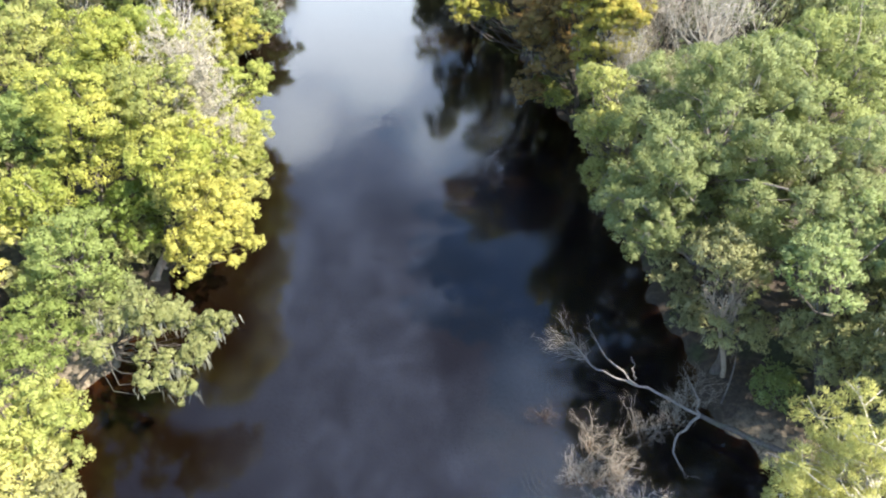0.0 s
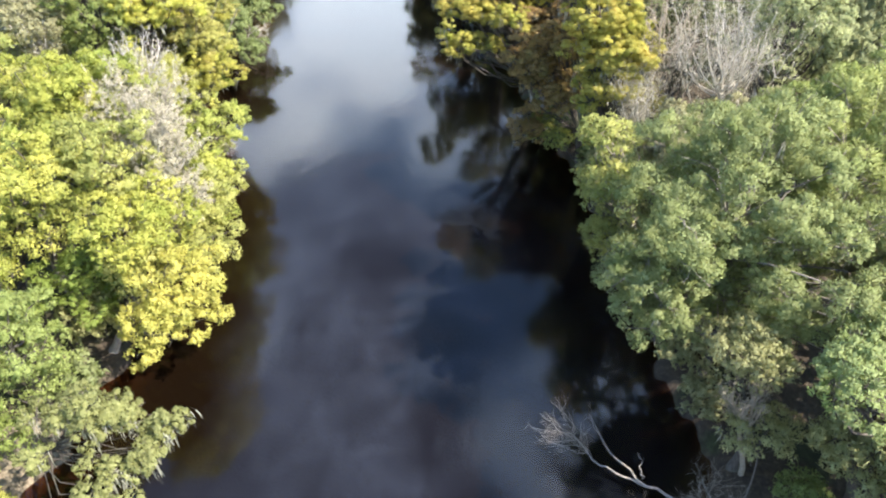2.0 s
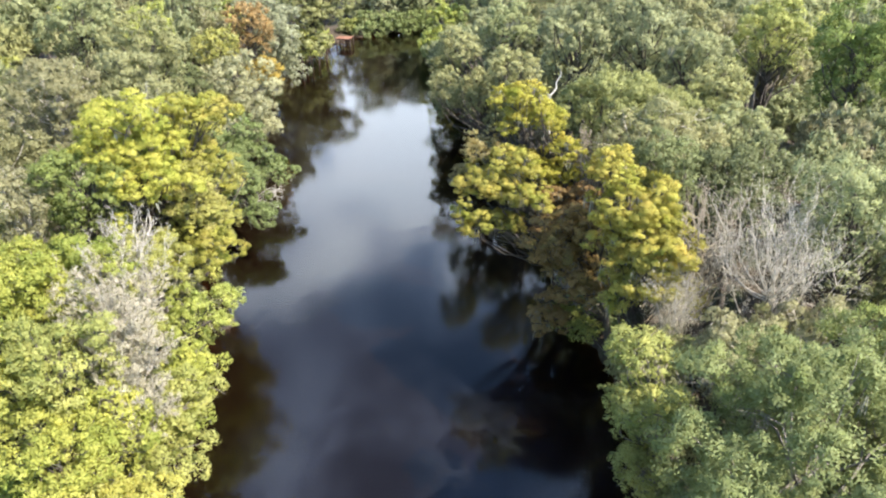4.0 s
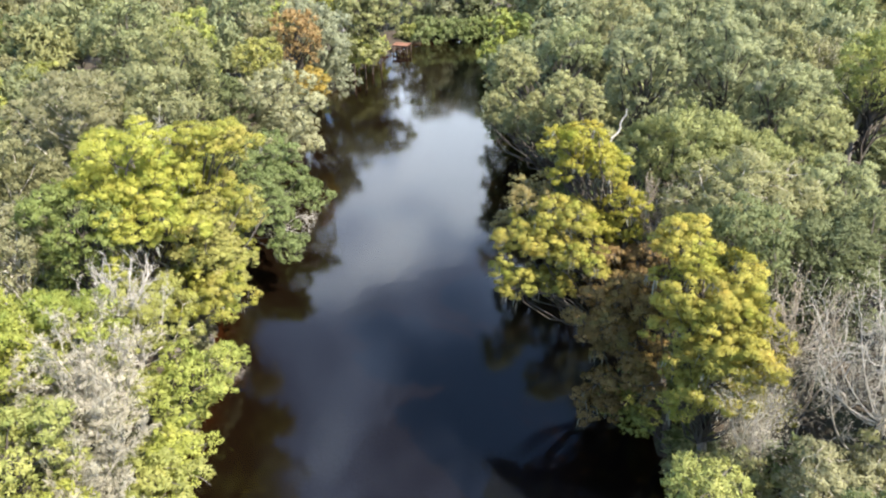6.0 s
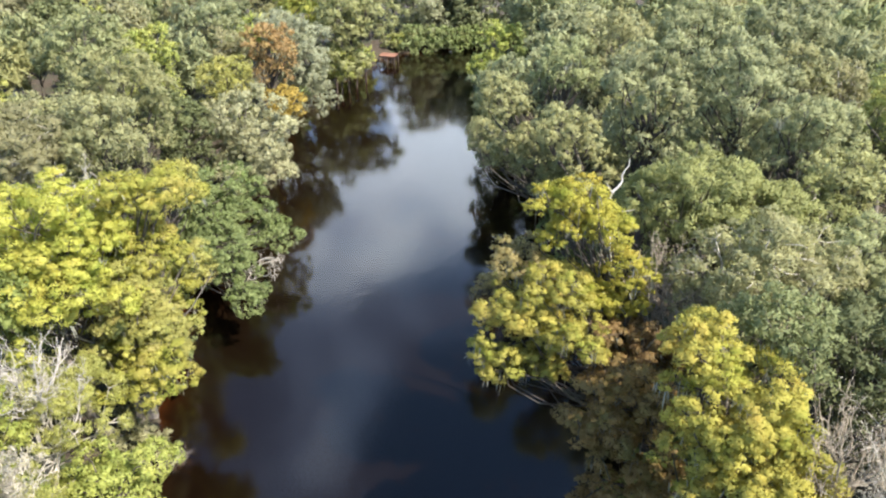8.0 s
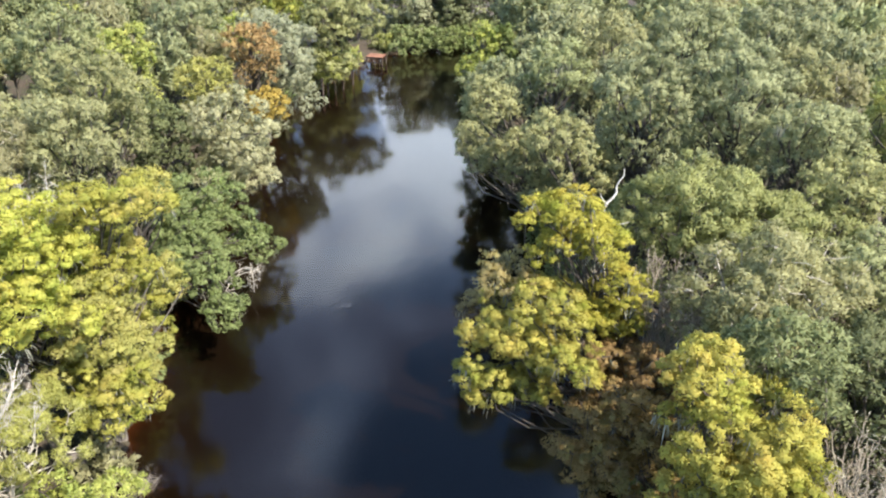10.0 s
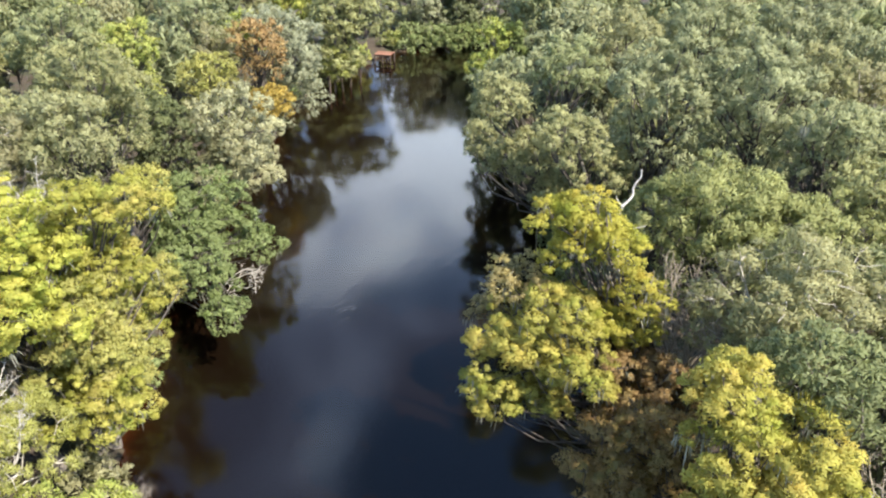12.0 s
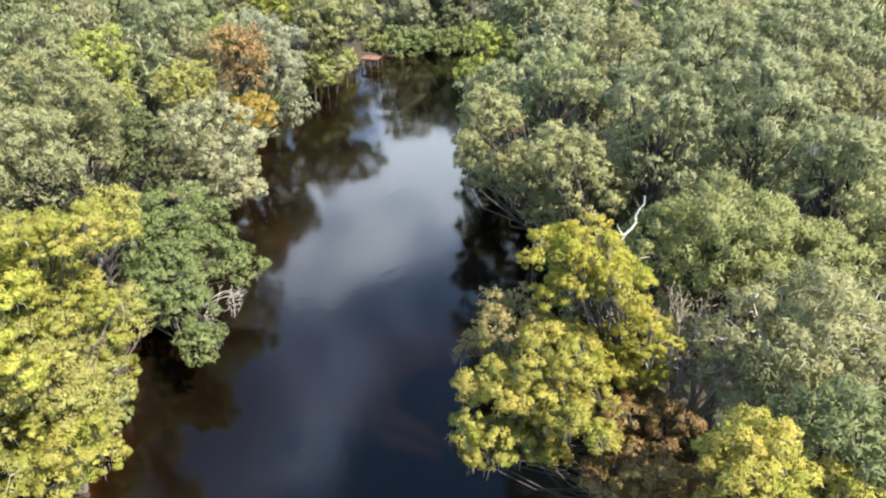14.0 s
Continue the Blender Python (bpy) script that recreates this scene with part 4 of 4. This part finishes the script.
tree("gold_tree", (-13.4, 34.2, 5.8, 2.5, 2.2), (-14.3, 32.3, 4.4, 2.0, 1.8), (-12.9, 33.8, 3.8, 1.4, 1.3), label="bright yellow autumn tree leaning over the water")
tree("feathery_tree", (-18.0, 44.4, 10.6, 2.6, 2.1))
tree("feathery_tree", (-16.0, 41.2, 9.5, 2.2, 1.9))
tree("feathery_tree", (-14.4, 38.4, 8.4, 1.6, 1.4))
tree("yellow_tree", (-14.2, 44.6, 5.6, 1.7, 1.6), (-14.0, 42.0, 4.4, 1.5, 1.4))
tree("maple", (-15.9, 50.0, 5.4, 2.5, 2.5))
tree("willow", (-20.1, 52.6, 7.6, 2.9, 2.0), (-19.0, 46.7, 6.5, 2.8, 2.3))
tree("snag_tree", (-20.3, 51.8, 10.4, 2.1, 1.7), (-20.3, 51.8, 9.0, 1.0, 1.0))
tree("snag_tree", (-22.2, 61.4, 15.0, 1.7, 1.8))
tree("pale_tree", (-34.8, 71.5, 13.5, 4.6, 3.7))
tree("pale_tree", (-27.1, 52.3, 13, 2.4, 1.9))
tree("maple", (-17.8, 18.6, 5.6, 2.0, 1.8))
tree("gold_tree", (-18.0, 17.4, 4.4, 1.6, 1.4))
tree("lime_tree", (-20.4, 24.4, 4.6, 2.2, 2.0))
tree("yellow_shrub", (-18.9, 21.4, 2.2, 1.3, 1.2), (-19.6, 22.4, 2.4, 1.3, 1.1))
tree("yellow_shrub", (-18.0, 19.6, 1.6, 1.4, 1.3))
tree("shrub", (-17.6, 17.2, 1.4, 1.5, 1.3))
tree("lime_tree", (-20.0, 29.2, 6.5, 2.5, 2.2))
tree("maple", (-29.5, 48.7, 9.5, 4.0, 3.6))
tree("yellow_tree", (-22.9, 32.3, 8.0, 1.9, 1.5))
tree("lime_tree", (-19.1, 34.8, 5.0, 2.3, 2.0))
tree("maple", (-21.4, 37.4, 10.5, 3.5, 3.1))
tree("maple", (-20.7, 46.4, 10.5, 3.4, 3.1))
tree("lime_tree", (-24.9, 38.8, 9, 3.1, 2.8))
tree("leaning_tree", (-14.1, 25.4, 5.6, 1.9, 1.5), (-12.3, 24.2, 4.6, 1.5, 1.2), (-16.1, 25.2, 5.4, 1.6, 1.2), (-11.9, 25.4, 4.6, 0.9, 0.8), (-13.6, 23.1, 4.2, 1.3, 1.1), foot=(-18.4, 25.0))
tree("lime_tree", (32.1, 70.4, 18.3, 4.4, 3.5))
tree("maple", (28.3, 78.7, 18.3, 3.3, 2.6))

# small trees over the fallen one, on the cut bank
tree("laurel_oak", (15.0, 25.3, 4.8, 1.4, 1.2), foot=(14.7, 24.1), label="slim olive sapling on the bare bank")
tree("laurel_oak", (13.9, 26.4, 9.0, 1.6, 1.0), foot=(15.2, 26.2), label="pale yellow-green top above bare twigs")
tree("tangled_tree", (13.8, 25.5, 7.1, 1.1, 1.1), foot=(15.4, 25.8))
tree("laurel_oak", (17.9, 22.5, 6.6, 1.9, 1.5), (19.6, 24.2, 7.8, 2.2, 1.8), (18.8, 20.9, 8.2, 1.6, 1.3), foot=(19.2, 22.9), skirt=False, label="thin olive oak with slim stems on the cut bank")
tree("lime_tree", (16.9, 23.4, 2.4, 1.2, 1.0), foot=(17.2, 23.4))
# dark-leaved oaks: the shade on this bank is put into their leaf colour
tree("water_oak", (22.0, 22.0, 11.0, 3.6, 3.4), foot=(21.6, 22.5))
tree("water_oak", (19.8, 18.0, 9.6, 3.0, 3.0), foot=(20.6, 17.5))

# olive growth round the feet of the leafless trees
tree("laurel_oak", (18.4, 44.4, 8.4, 2.6, 2.3), foot=(18.6, 44.8))
tree("laurel_oak", (11.0, 61.2, 6.2, 1.7, 1.5), foot=(11.4, 61.4))

# trees down to the water at the bend
tree("live_oak", (-32.0, 152.0, 9.0, 3.6, 5.0))
tree("laurel_oak", (-30.5, 162.5, 10.5, 3.6, 6.0))
# added oak that narrows the bright sky gap mirrored beside the landing
tree("water_oak", (-27.4, 170.0, 8.0, 2.6, 5.0))
tree("live_oak", (-23.0, 165.5, 12.0, 3.8, 6.4))
tree("water_oak", (-16.5, 167.5, 10.0, 3.6, 6.0))
tree("live_oak", (-11.0, 169.5, 11.0, 3.8, 6.0))
tree("water_oak", (-4.5, 171.5, 11.0, 3.8, 6.0))
tree("live_oak", (2.0, 173.0, 11.0, 3.8, 6.0))
tree("shrub", (-25.5, 158.5, 1.8, 1.6, 1.5))
for x, y in ((-22.6, 159.4), (-19.6, 160.8), (-16.6, 161.8), (-13.4, 163.0), (-10.2, 164.2), (-7.0, 165.4), (-3.6, 166.6), (0.0, 167.8)):
    tree("green_shrub", (x, y, 0.9, 2.3, 2.0), (x + 0.8, y + 0.9, 2.6, 2.1, 1.9))
    # undergrowth added out of sight to keep sky out of the water's reflection
    tree("shrub", (x - 0.6, y + 9.0, 2.4, 2.6, 2.4), label="olive undergrowth added behind the far bank")
tree("yellow_shrub", (-28.0, 146.5, 2.2, 1.8, 1.9))
# olive growth at the foot of the yellow cypress
tree("laurel_oak", (11.6, 42.6, 6.6, 1.7, 1.6), (12.4, 44.6, 7.6, 1.4, 1.3))
tree("mossy_oak", (7.4, 98.0, 12.4, 3.0, 3.0), label="dull grey-green oak thick with hanging moss")
# the forest round about
rng = np.random.default_rng(7)
FOREST_RIGHT = ["live_oak"] * 6 + ["laurel_oak"] * 3 + ["water_oak"] * 2 + ["pale_tree"]
FOREST_LEFT = ["live_oak"] * 4 + ["laurel_oak"] * 4 + ["water_oak"] + ["pale_tree"] * 3 + ["maple"] * 2 + ["yellow_tree"]
LEAFY_LEFT = ["maple"] * 8 + ["lime_tree"] * 6 + ["gold_tree"]
spots = []
y = 7.0
while y < 185:
    step = 5.4 + 2.8 * max(0, min(1, (y - 60) / 90))
    x = -14 - 0.56 * max(y, 22)
    while x < 14 + 0.54 * max(y, 32):
        spots.append((x + rng.uniform(-0.35, 0.35) * step, y + rng.uniform(-0.35, 0.35) * step, step))
        x += step
    y += step * 0.9
spots = np.array(spots)
ok = (bank_distance(spots[:, :2]) > 2.6) & ((spots[:, 1] < 146) | ((spots[:, 0] > -48) & (spots[:, 0] < 12)))
for x, y, step in spots[ok]:
    rad = step * rng.uniform(0.52, 0.74)
    near = y < 58
    if any(math.hypot(x - a, y - b) < (0.56 if near else 0.62) * (r + rad) for a, b, r in PLACED):
        continue
    if y > 150 and abs(x + 26 + 0.22 * (y - 150)) < 2.4 or math.hypot(x + 21, y - 25.5) < 4 or math.hypot(x - 16, y - 21) < 3.5:
        continue
    right = x > -5
    k = (FOREST_RIGHT if right else LEAFY_LEFT if y < 52 else FOREST_LEFT)[rng.integers(0, 12 if right else 15)]
    top = rng.uniform(14.0, 18.5) if right else rng.uniform(10.5, 15.5)
    if not right and y > 100:
        top += 3.5
    if y < 34:
        top -= 3.5
    plant(k, x, y, top, rad, int(rng.integers(0, 3)), rng.uniform(0, 360), 0.36 if y < 74 else 0.52 if y < 98 else 0.8)

# the wood goes on beyond the bend
beyond = np.random.default_rng(19)
for y in (150.0, 158.5):
    for x in np.arange(14.0, 82.0, 8.0):
        at = np.array([x, y]) + beyond.uniform(-2.0, 2.0, 2)
        if bank_distance(at[None])[0] > 2.6:
            plant(FOREST_RIGHT[beyond.integers(0, 12)], at[0], at[1], beyond.uniform(14.0, 18.0), beyond.uniform(4.6, 6.2), int(beyond.integers(0, 3)), beyond.uniform(0, 360), 0.8)

# undergrowth between the trees near the river
for _ in range(230):
    line, side = ((LEFT_LINE, -1), (RIGHT_LINE, 1))[rng.integers(0, 2)]
    p = line[rng.integers(0, len(line))] + np.array([side * rng.uniform(2.0, 16.0), rng.uniform(-1, 1)])
    if not 6 < p[1] < 125 or math.hypot(p[0] + 20.5, p[1] - 25.5) < 4.0 or math.hypot(p[0] - 15.5, p[1] - 22) < 4.5:
        continue
    keep = len(PLACED)
    k = ("shrub", "green_shrub", "shrub", "yellow_shrub")[rng.integers(0, 4) if side < 0 else rng.integers(0, 3)]
    plant(k, p[0], p[1], rng.uniform(2.6, 5.4), rng.uniform(1.6, 2.6), int(rng.integers(0, 2)), rng.uniform(0, 360), 0.7)
    del PLACED[keep:]

# shrubs along the banks
for line, side in ((LEFT_LINE, -1), (RIGHT_LINE, 1)):
    last = None
    for p in line:
        if not 4 < p[1] < 178 or p[0] > 12 and p[1] > 150:
            continue
        if last is not None and np.hypot(*(p - last)) < (2.0 if p[1] < 90 else 2.8):
            continue
        last = p
        if side > 0 and 16 < p[1] < 29 or side < 0 and 20 < p[1] < 30 or side < 0 and 146 < p[1] < 156:
            continue
        x, y = p[0] + side * rng.uniform(-0.2, 1.6), p[1] + rng.uniform(-0.6, 0.6)
        k = ("shrub", "green_shrub", "yellow_shrub", "pale_shrub")[rng.integers(0, 4) if side < 0 else rng.integers(0, 2)]
        keep = len(PLACED)
        plant(k, x, y, rng.uniform(2.8, 5.2), rng.uniform(1.5, 2.4), int(rng.integers(0, 2)), rng.uniform(0, 360), 0.36 if y < 80 else 0.6)
        del PLACED[keep:]


# ---------------------------------------------------------------- dead wood
def smooth_path(points, n=12, soft=2):
    p = np.array(points, float)
    s = np.concatenate([[0], np.cumsum(np.linalg.norm(np.diff(p, axis=0), axis=1))])
    t = np.linspace(0, s[-1], n)
    q = np.stack([np.interp(t, s, p[:, i]) for i in range(3)], 1)
    for _ in range(soft):
        q[1:-1] = (q[:-2] + 2 * q[1:-1] + q[2:]) / 4
    return q


def fallen_tree():
    root = tagged(new("fallen_tree"), "bleached dead tree fallen from the bank into the river", "dead tree")
    root.location = (17.0, 20.6, 1.0)
    rng = np.random.default_rng(5)
    at = np.array(root.location)
    low = crook(smooth_path([(16.9, 20.3, 1.3), (15.7, 21.0, 1.1), (14.7, 22.0, 0.9), (13.3, 23.0, 0.8)], 9, 1), rng, 0.04) - at
    mesh_part("trunk", wood_mesh("trunk", [(low, np.linspace(0.18, 0.12, 9))], BARK, 9), root, "brown barked foot of the trunk")
    stem = crook(smooth_path([(13.3, 23.0, 0.8), (12.6, 23.5, 0.8), (11.6, 24.6, 0.7), (10.6, 25.1, 0.7), (9.5, 25.7, 0.6), (8.2, 26.3, 0.7), (7.8, 27.1, 1.1), (7.2, 27.5, 1.5)], 20, 1), rng, 0.05) - at
    mesh_part("stem", wood_mesh("stem", [(stem, np.linspace(0.085, 0.024, 20))], DEAD_WOOD, 8), root)
    ways = [([(10.5, 25.1, 0.7), (10.1, 25.6, 1.0), (9.3, 26.1, 1.4), (8.7, 26.5, 1.7), (8.3, 27.5, 2.2)], 0.075), ([(10.4, 25.4, 0.8), (10.4, 25.7, 1.2), (10.3, 26.1, 1.5)], 0.05), ([(13.3, 23.0, 0.8), (12.4, 22.5, 0.6), (11.6, 21.9, 0.4), (11.4, 20.9, 0.1), (11.8, 20.2, 0.2)], 0.11), ([(13.3, 23.1, 0.8), (13.3, 23.7, 1.3), (12.8, 24.3, 2.0)], 0.07)]
    twigs = []
    for way, r in ways:
        path = crook(smooth_path(way, 8), rng, 0.06) - at
        mesh_part("limb", wood_mesh("limb", [(path, np.linspace(r * 0.8, r * 0.25, 8))], DEAD_WOOD, 6), root)
        twig_paths(path[-2], path[-1] + (path[-1] - path[-3]) * 0.4, rng, 2, 0.45, 0.018, twigs)
    for k in range(13):
        way = np.array([-1.0, 0.85, 0.25]) + rng.normal(size=3) * np.array([0.5, 0.5, 0.35])
        start = stem[-1 - rng.integers(0, 6)]
        twig_paths(start, start + unit(way) * rng.uniform(0.9, 1.5), rng, 3, 0.5, 0.018, twigs, 0.02)
    mesh_part("branchwork", wood_mesh("branchwork", twigs, DEAD_WOOD, 3), root, "fine bleached twigs", "stuff")
    return root


def dead_brush(x, y, r, seed, label="tangle of dead grey brush standing in the water", mat=None, foot=0.0):
    root = tagged(new("dead_brush"), label, "dead brush", "dead brush in the river")
    root.location = (x, y, foot)
    rng = np.random.default_rng(seed)
    stems, twigs = [], []
    for i in range(int(6 + 5 * r)):
        a, d = rng.uniform(0, 6.28), rng.uniform(0.1, 0.6) * r
        start = np.array([math.cos(a) * d * 0.7, math.sin(a) * d * 0.7, -0.5])
        end = np.array([math.cos(a) * d * 1.3 + rng.normal() * 0.2, math.sin(a) * d * 1.3 + rng.normal() * 0.2, rng.uniform(0.15, 0.75) * min(r, 1.2)])
        if i < 5:
            path = bend(start, end, rng, 0.12, 6)
            mesh_part("stem", wood_mesh("stem", [(path, np.linspace(0.035, 0.016, 6))], mat or BRUSH_TWIG, 5), root)
        twig_paths(start, end, rng, 3, 0.85, 0.016, twigs, 0.05)
    mesh_part("branchwork", wood_mesh("branchwork", twigs, mat or BRUSH_TWIG, 3), root, kind="stuff")
    return root


fallen_tree()
for i, (x, y, r) in enumerate(((7.6, 21.6, 1.5), (6.9, 19.8, 1.4), (8.6, 20.2, 1.0), (10.6, 22.6, 1.3), (12.2, 23.4, 1.2), (8.4, 18.2, 1.2))):
    dead_brush(x, y, r, i + 40)
dead_brush(5.3, 23.5, 0.55, 60, "small dark snag of twigs breaking the current", POST)


def drift_boughs():
    root = tagged(new("dead_bough"), "dead pale boughs reaching out below the overhanging oak", "dead branch")
    root.location = (-20.9, 77.2, 1.2)
    rng = np.random.default_rng(21)
    twigs = []
    for end in ((2.5, 1.0, 0.2), (2.8, -0.7, -0.3), (1.7, 1.6, 0.5), (2.4, 0.2, 0.8), (1.9, -1.0, 0.3)):
        path = bend((0, 0, 0), end, rng, 0.2, 8)
        mesh_part("bough", wood_mesh("bough", [(path, np.linspace(0.045, 0.02, 8))], GREY_TWIG, 6), root)
        for f in (4, 5, 6):
            d = unit((path[-1] - path[0]) + rng.normal(size=3) * np.array([1.8, 2.2, 0.7]))
            twig_paths(path[f], path[f] + d * rng.uniform(0.4, 0.9), rng, 2, 0.7, 0.026, twigs, 0.1)
    mesh_part("branchwork", wood_mesh("branchwork", twigs, GREY_TWIG, 3), root, kind="stuff")


drift_boughs()
dead_brush(-17.3, 57.0, 1.0, 62, "bleached driftwood sticks at the water's edge", DEAD_WOOD)
dead_brush(13.4, 24.6, 1.3, 63, "dry twigs leaning over the cut bank", BRUSH_TWIG, 0.3)


def dead_snag():
    root = tagged(new("dead_snag"), "dead white cypress top rising above the yellow crown", "dead tree")
    z = float(land_height(np.array([[9.0, 65.6]]))[0])
    root.location = (9.0, 65.6, z)
    at = np.array(root.location)
    stem = smooth_path([(9.0, 65.6, z - 0.5), (8.4, 65.3, 6.0), (7.5, 64.8, 12.0), (7.0, 64.4, 15.6), (7.1, 64.5, 16.3), (7.85, 64.8, 16.7), (7.4, 64.9, 17.15), (8.05, 65.0, 17.55), (7.9, 65.0, 18.0)], 44, 1) - at
    mesh_part("trunk", wood_mesh("trunk", [(stem, np.concatenate([np.linspace(0.26, 0.105, 32), np.linspace(0.095, 0.035, 12)]))], WHITE_WOOD, 8), root)
    for way in ([(7.2, 64.5, 16.2), (6.9, 64.4, 16.5), (6.8, 64.4, 16.8)], [(7.0, 64.4, 15.0), (7.9, 64.2, 15.2), (8.4, 64.2, 15.4)]):
        path = smooth_path(way, 5) - at
        mesh_part("limb", wood_mesh("limb", [(path, np.linspace(0.06, 0.02, 5))], WHITE_WOOD, 5), root)


dead_snag()


# ---------------------------------------------------------------- the landing
def box(bm, x0, x1, y0, y1, z0, z1, bevel=0.01):
    made = bmesh.ops.create_cube(bm, size=1.0, matrix=Matrix.Translation(((x0 + x1) / 2, (y0 + y1) / 2, (z0 + z1) / 2)) @ Matrix.Diagonal((x1 - x0, y1 - y0, z1 - z0, 1)))
    if bevel:
        bmesh.ops.bevel(bm, geom=list({e for v in made["verts"] for e in v.link_edges}), offset=bevel, segments=1, affect="EDGES")


def part(name, bm, mat, parent, label=""):
    me = bpy.data.meshes.new(name)
    bm.to_mesh(me)
    bm.free()
    me.materials.append(mat)
    return mesh_part(name, me, parent, label)


def wooden_deck():
    root = tagged(new("wooden_deck"), "orange-brown timber landing on dark posts by the river", "deck")
    root.matrix_basis = pose(-24.3, 151.4, 0.0, 0, 0, -6)
    bm = bmesh.new()
    box(bm, -1.5, 1.5, -0.07, 0.07, -0.012, 0.012)
    first = part("plank", bm, PLANK, root)
    for i in range(16):
        ob = first if i == 0 else new("plank", first.data)
        ob.parent = root
        ob.location = (0, -1.65 + i * 0.157, 1.55)
    for y in (-1.6, 0.6):
        bm = bmesh.new()
        box(bm, -1.5, 1.5, y - 0.06, y + 0.06, 1.28, 1.53)
        part("beam", bm, POST, root)
    bm = bmesh.new()
    bmesh.ops.create_cone(bm, cap_ends=True, segments=10, radius1=0.14, radius2=0.12, depth=4.6)
    post = part("post", bm, POST, root)
    for i, (x, y) in enumerate((x, y) for x in (-1.35, 0.0, 1.35) for y in (-1.6, 0.6)):
        ob = post if i == 0 else new("post", post.data)
        ob.parent = root
        ob.location = (x, y, -1.02)
    for y in (-1.6, 0.6):
        bm = bmesh.new()
        box(bm, -1.4, 1.4, y - 0.04, y + 0.04, 0.5, 0.64)
        part("brace", bm, POST, root)


wooden_deck()

# old posts standing in the shallows beside the landing
bm = bmesh.new()
bmesh.ops.create_cone(bm, cap_ends=True, segments=9, radius1=0.17, radius2=0.11, depth=5.0)
POST_MESH = bpy.data.meshes.new("timber_post")
bm.to_mesh(POST_MESH)
bm.free()
POST_MESH.materials.append(POST)
for x, y, lean in ((-27.6, 132.0, 3), (-26.9, 133.4, -4), (-26.2, 135.6, 6), (-27.9, 130.4, -2), (-25.4, 138.4, 3)):
    ob = tagged(new("timber_post", POST_MESH), "dark weathered post standing in shallow water", "post", "posts in the shallows")
    ob.matrix_basis = pose(x, y, 0.6, lean, lean * 0.7, x * 40)
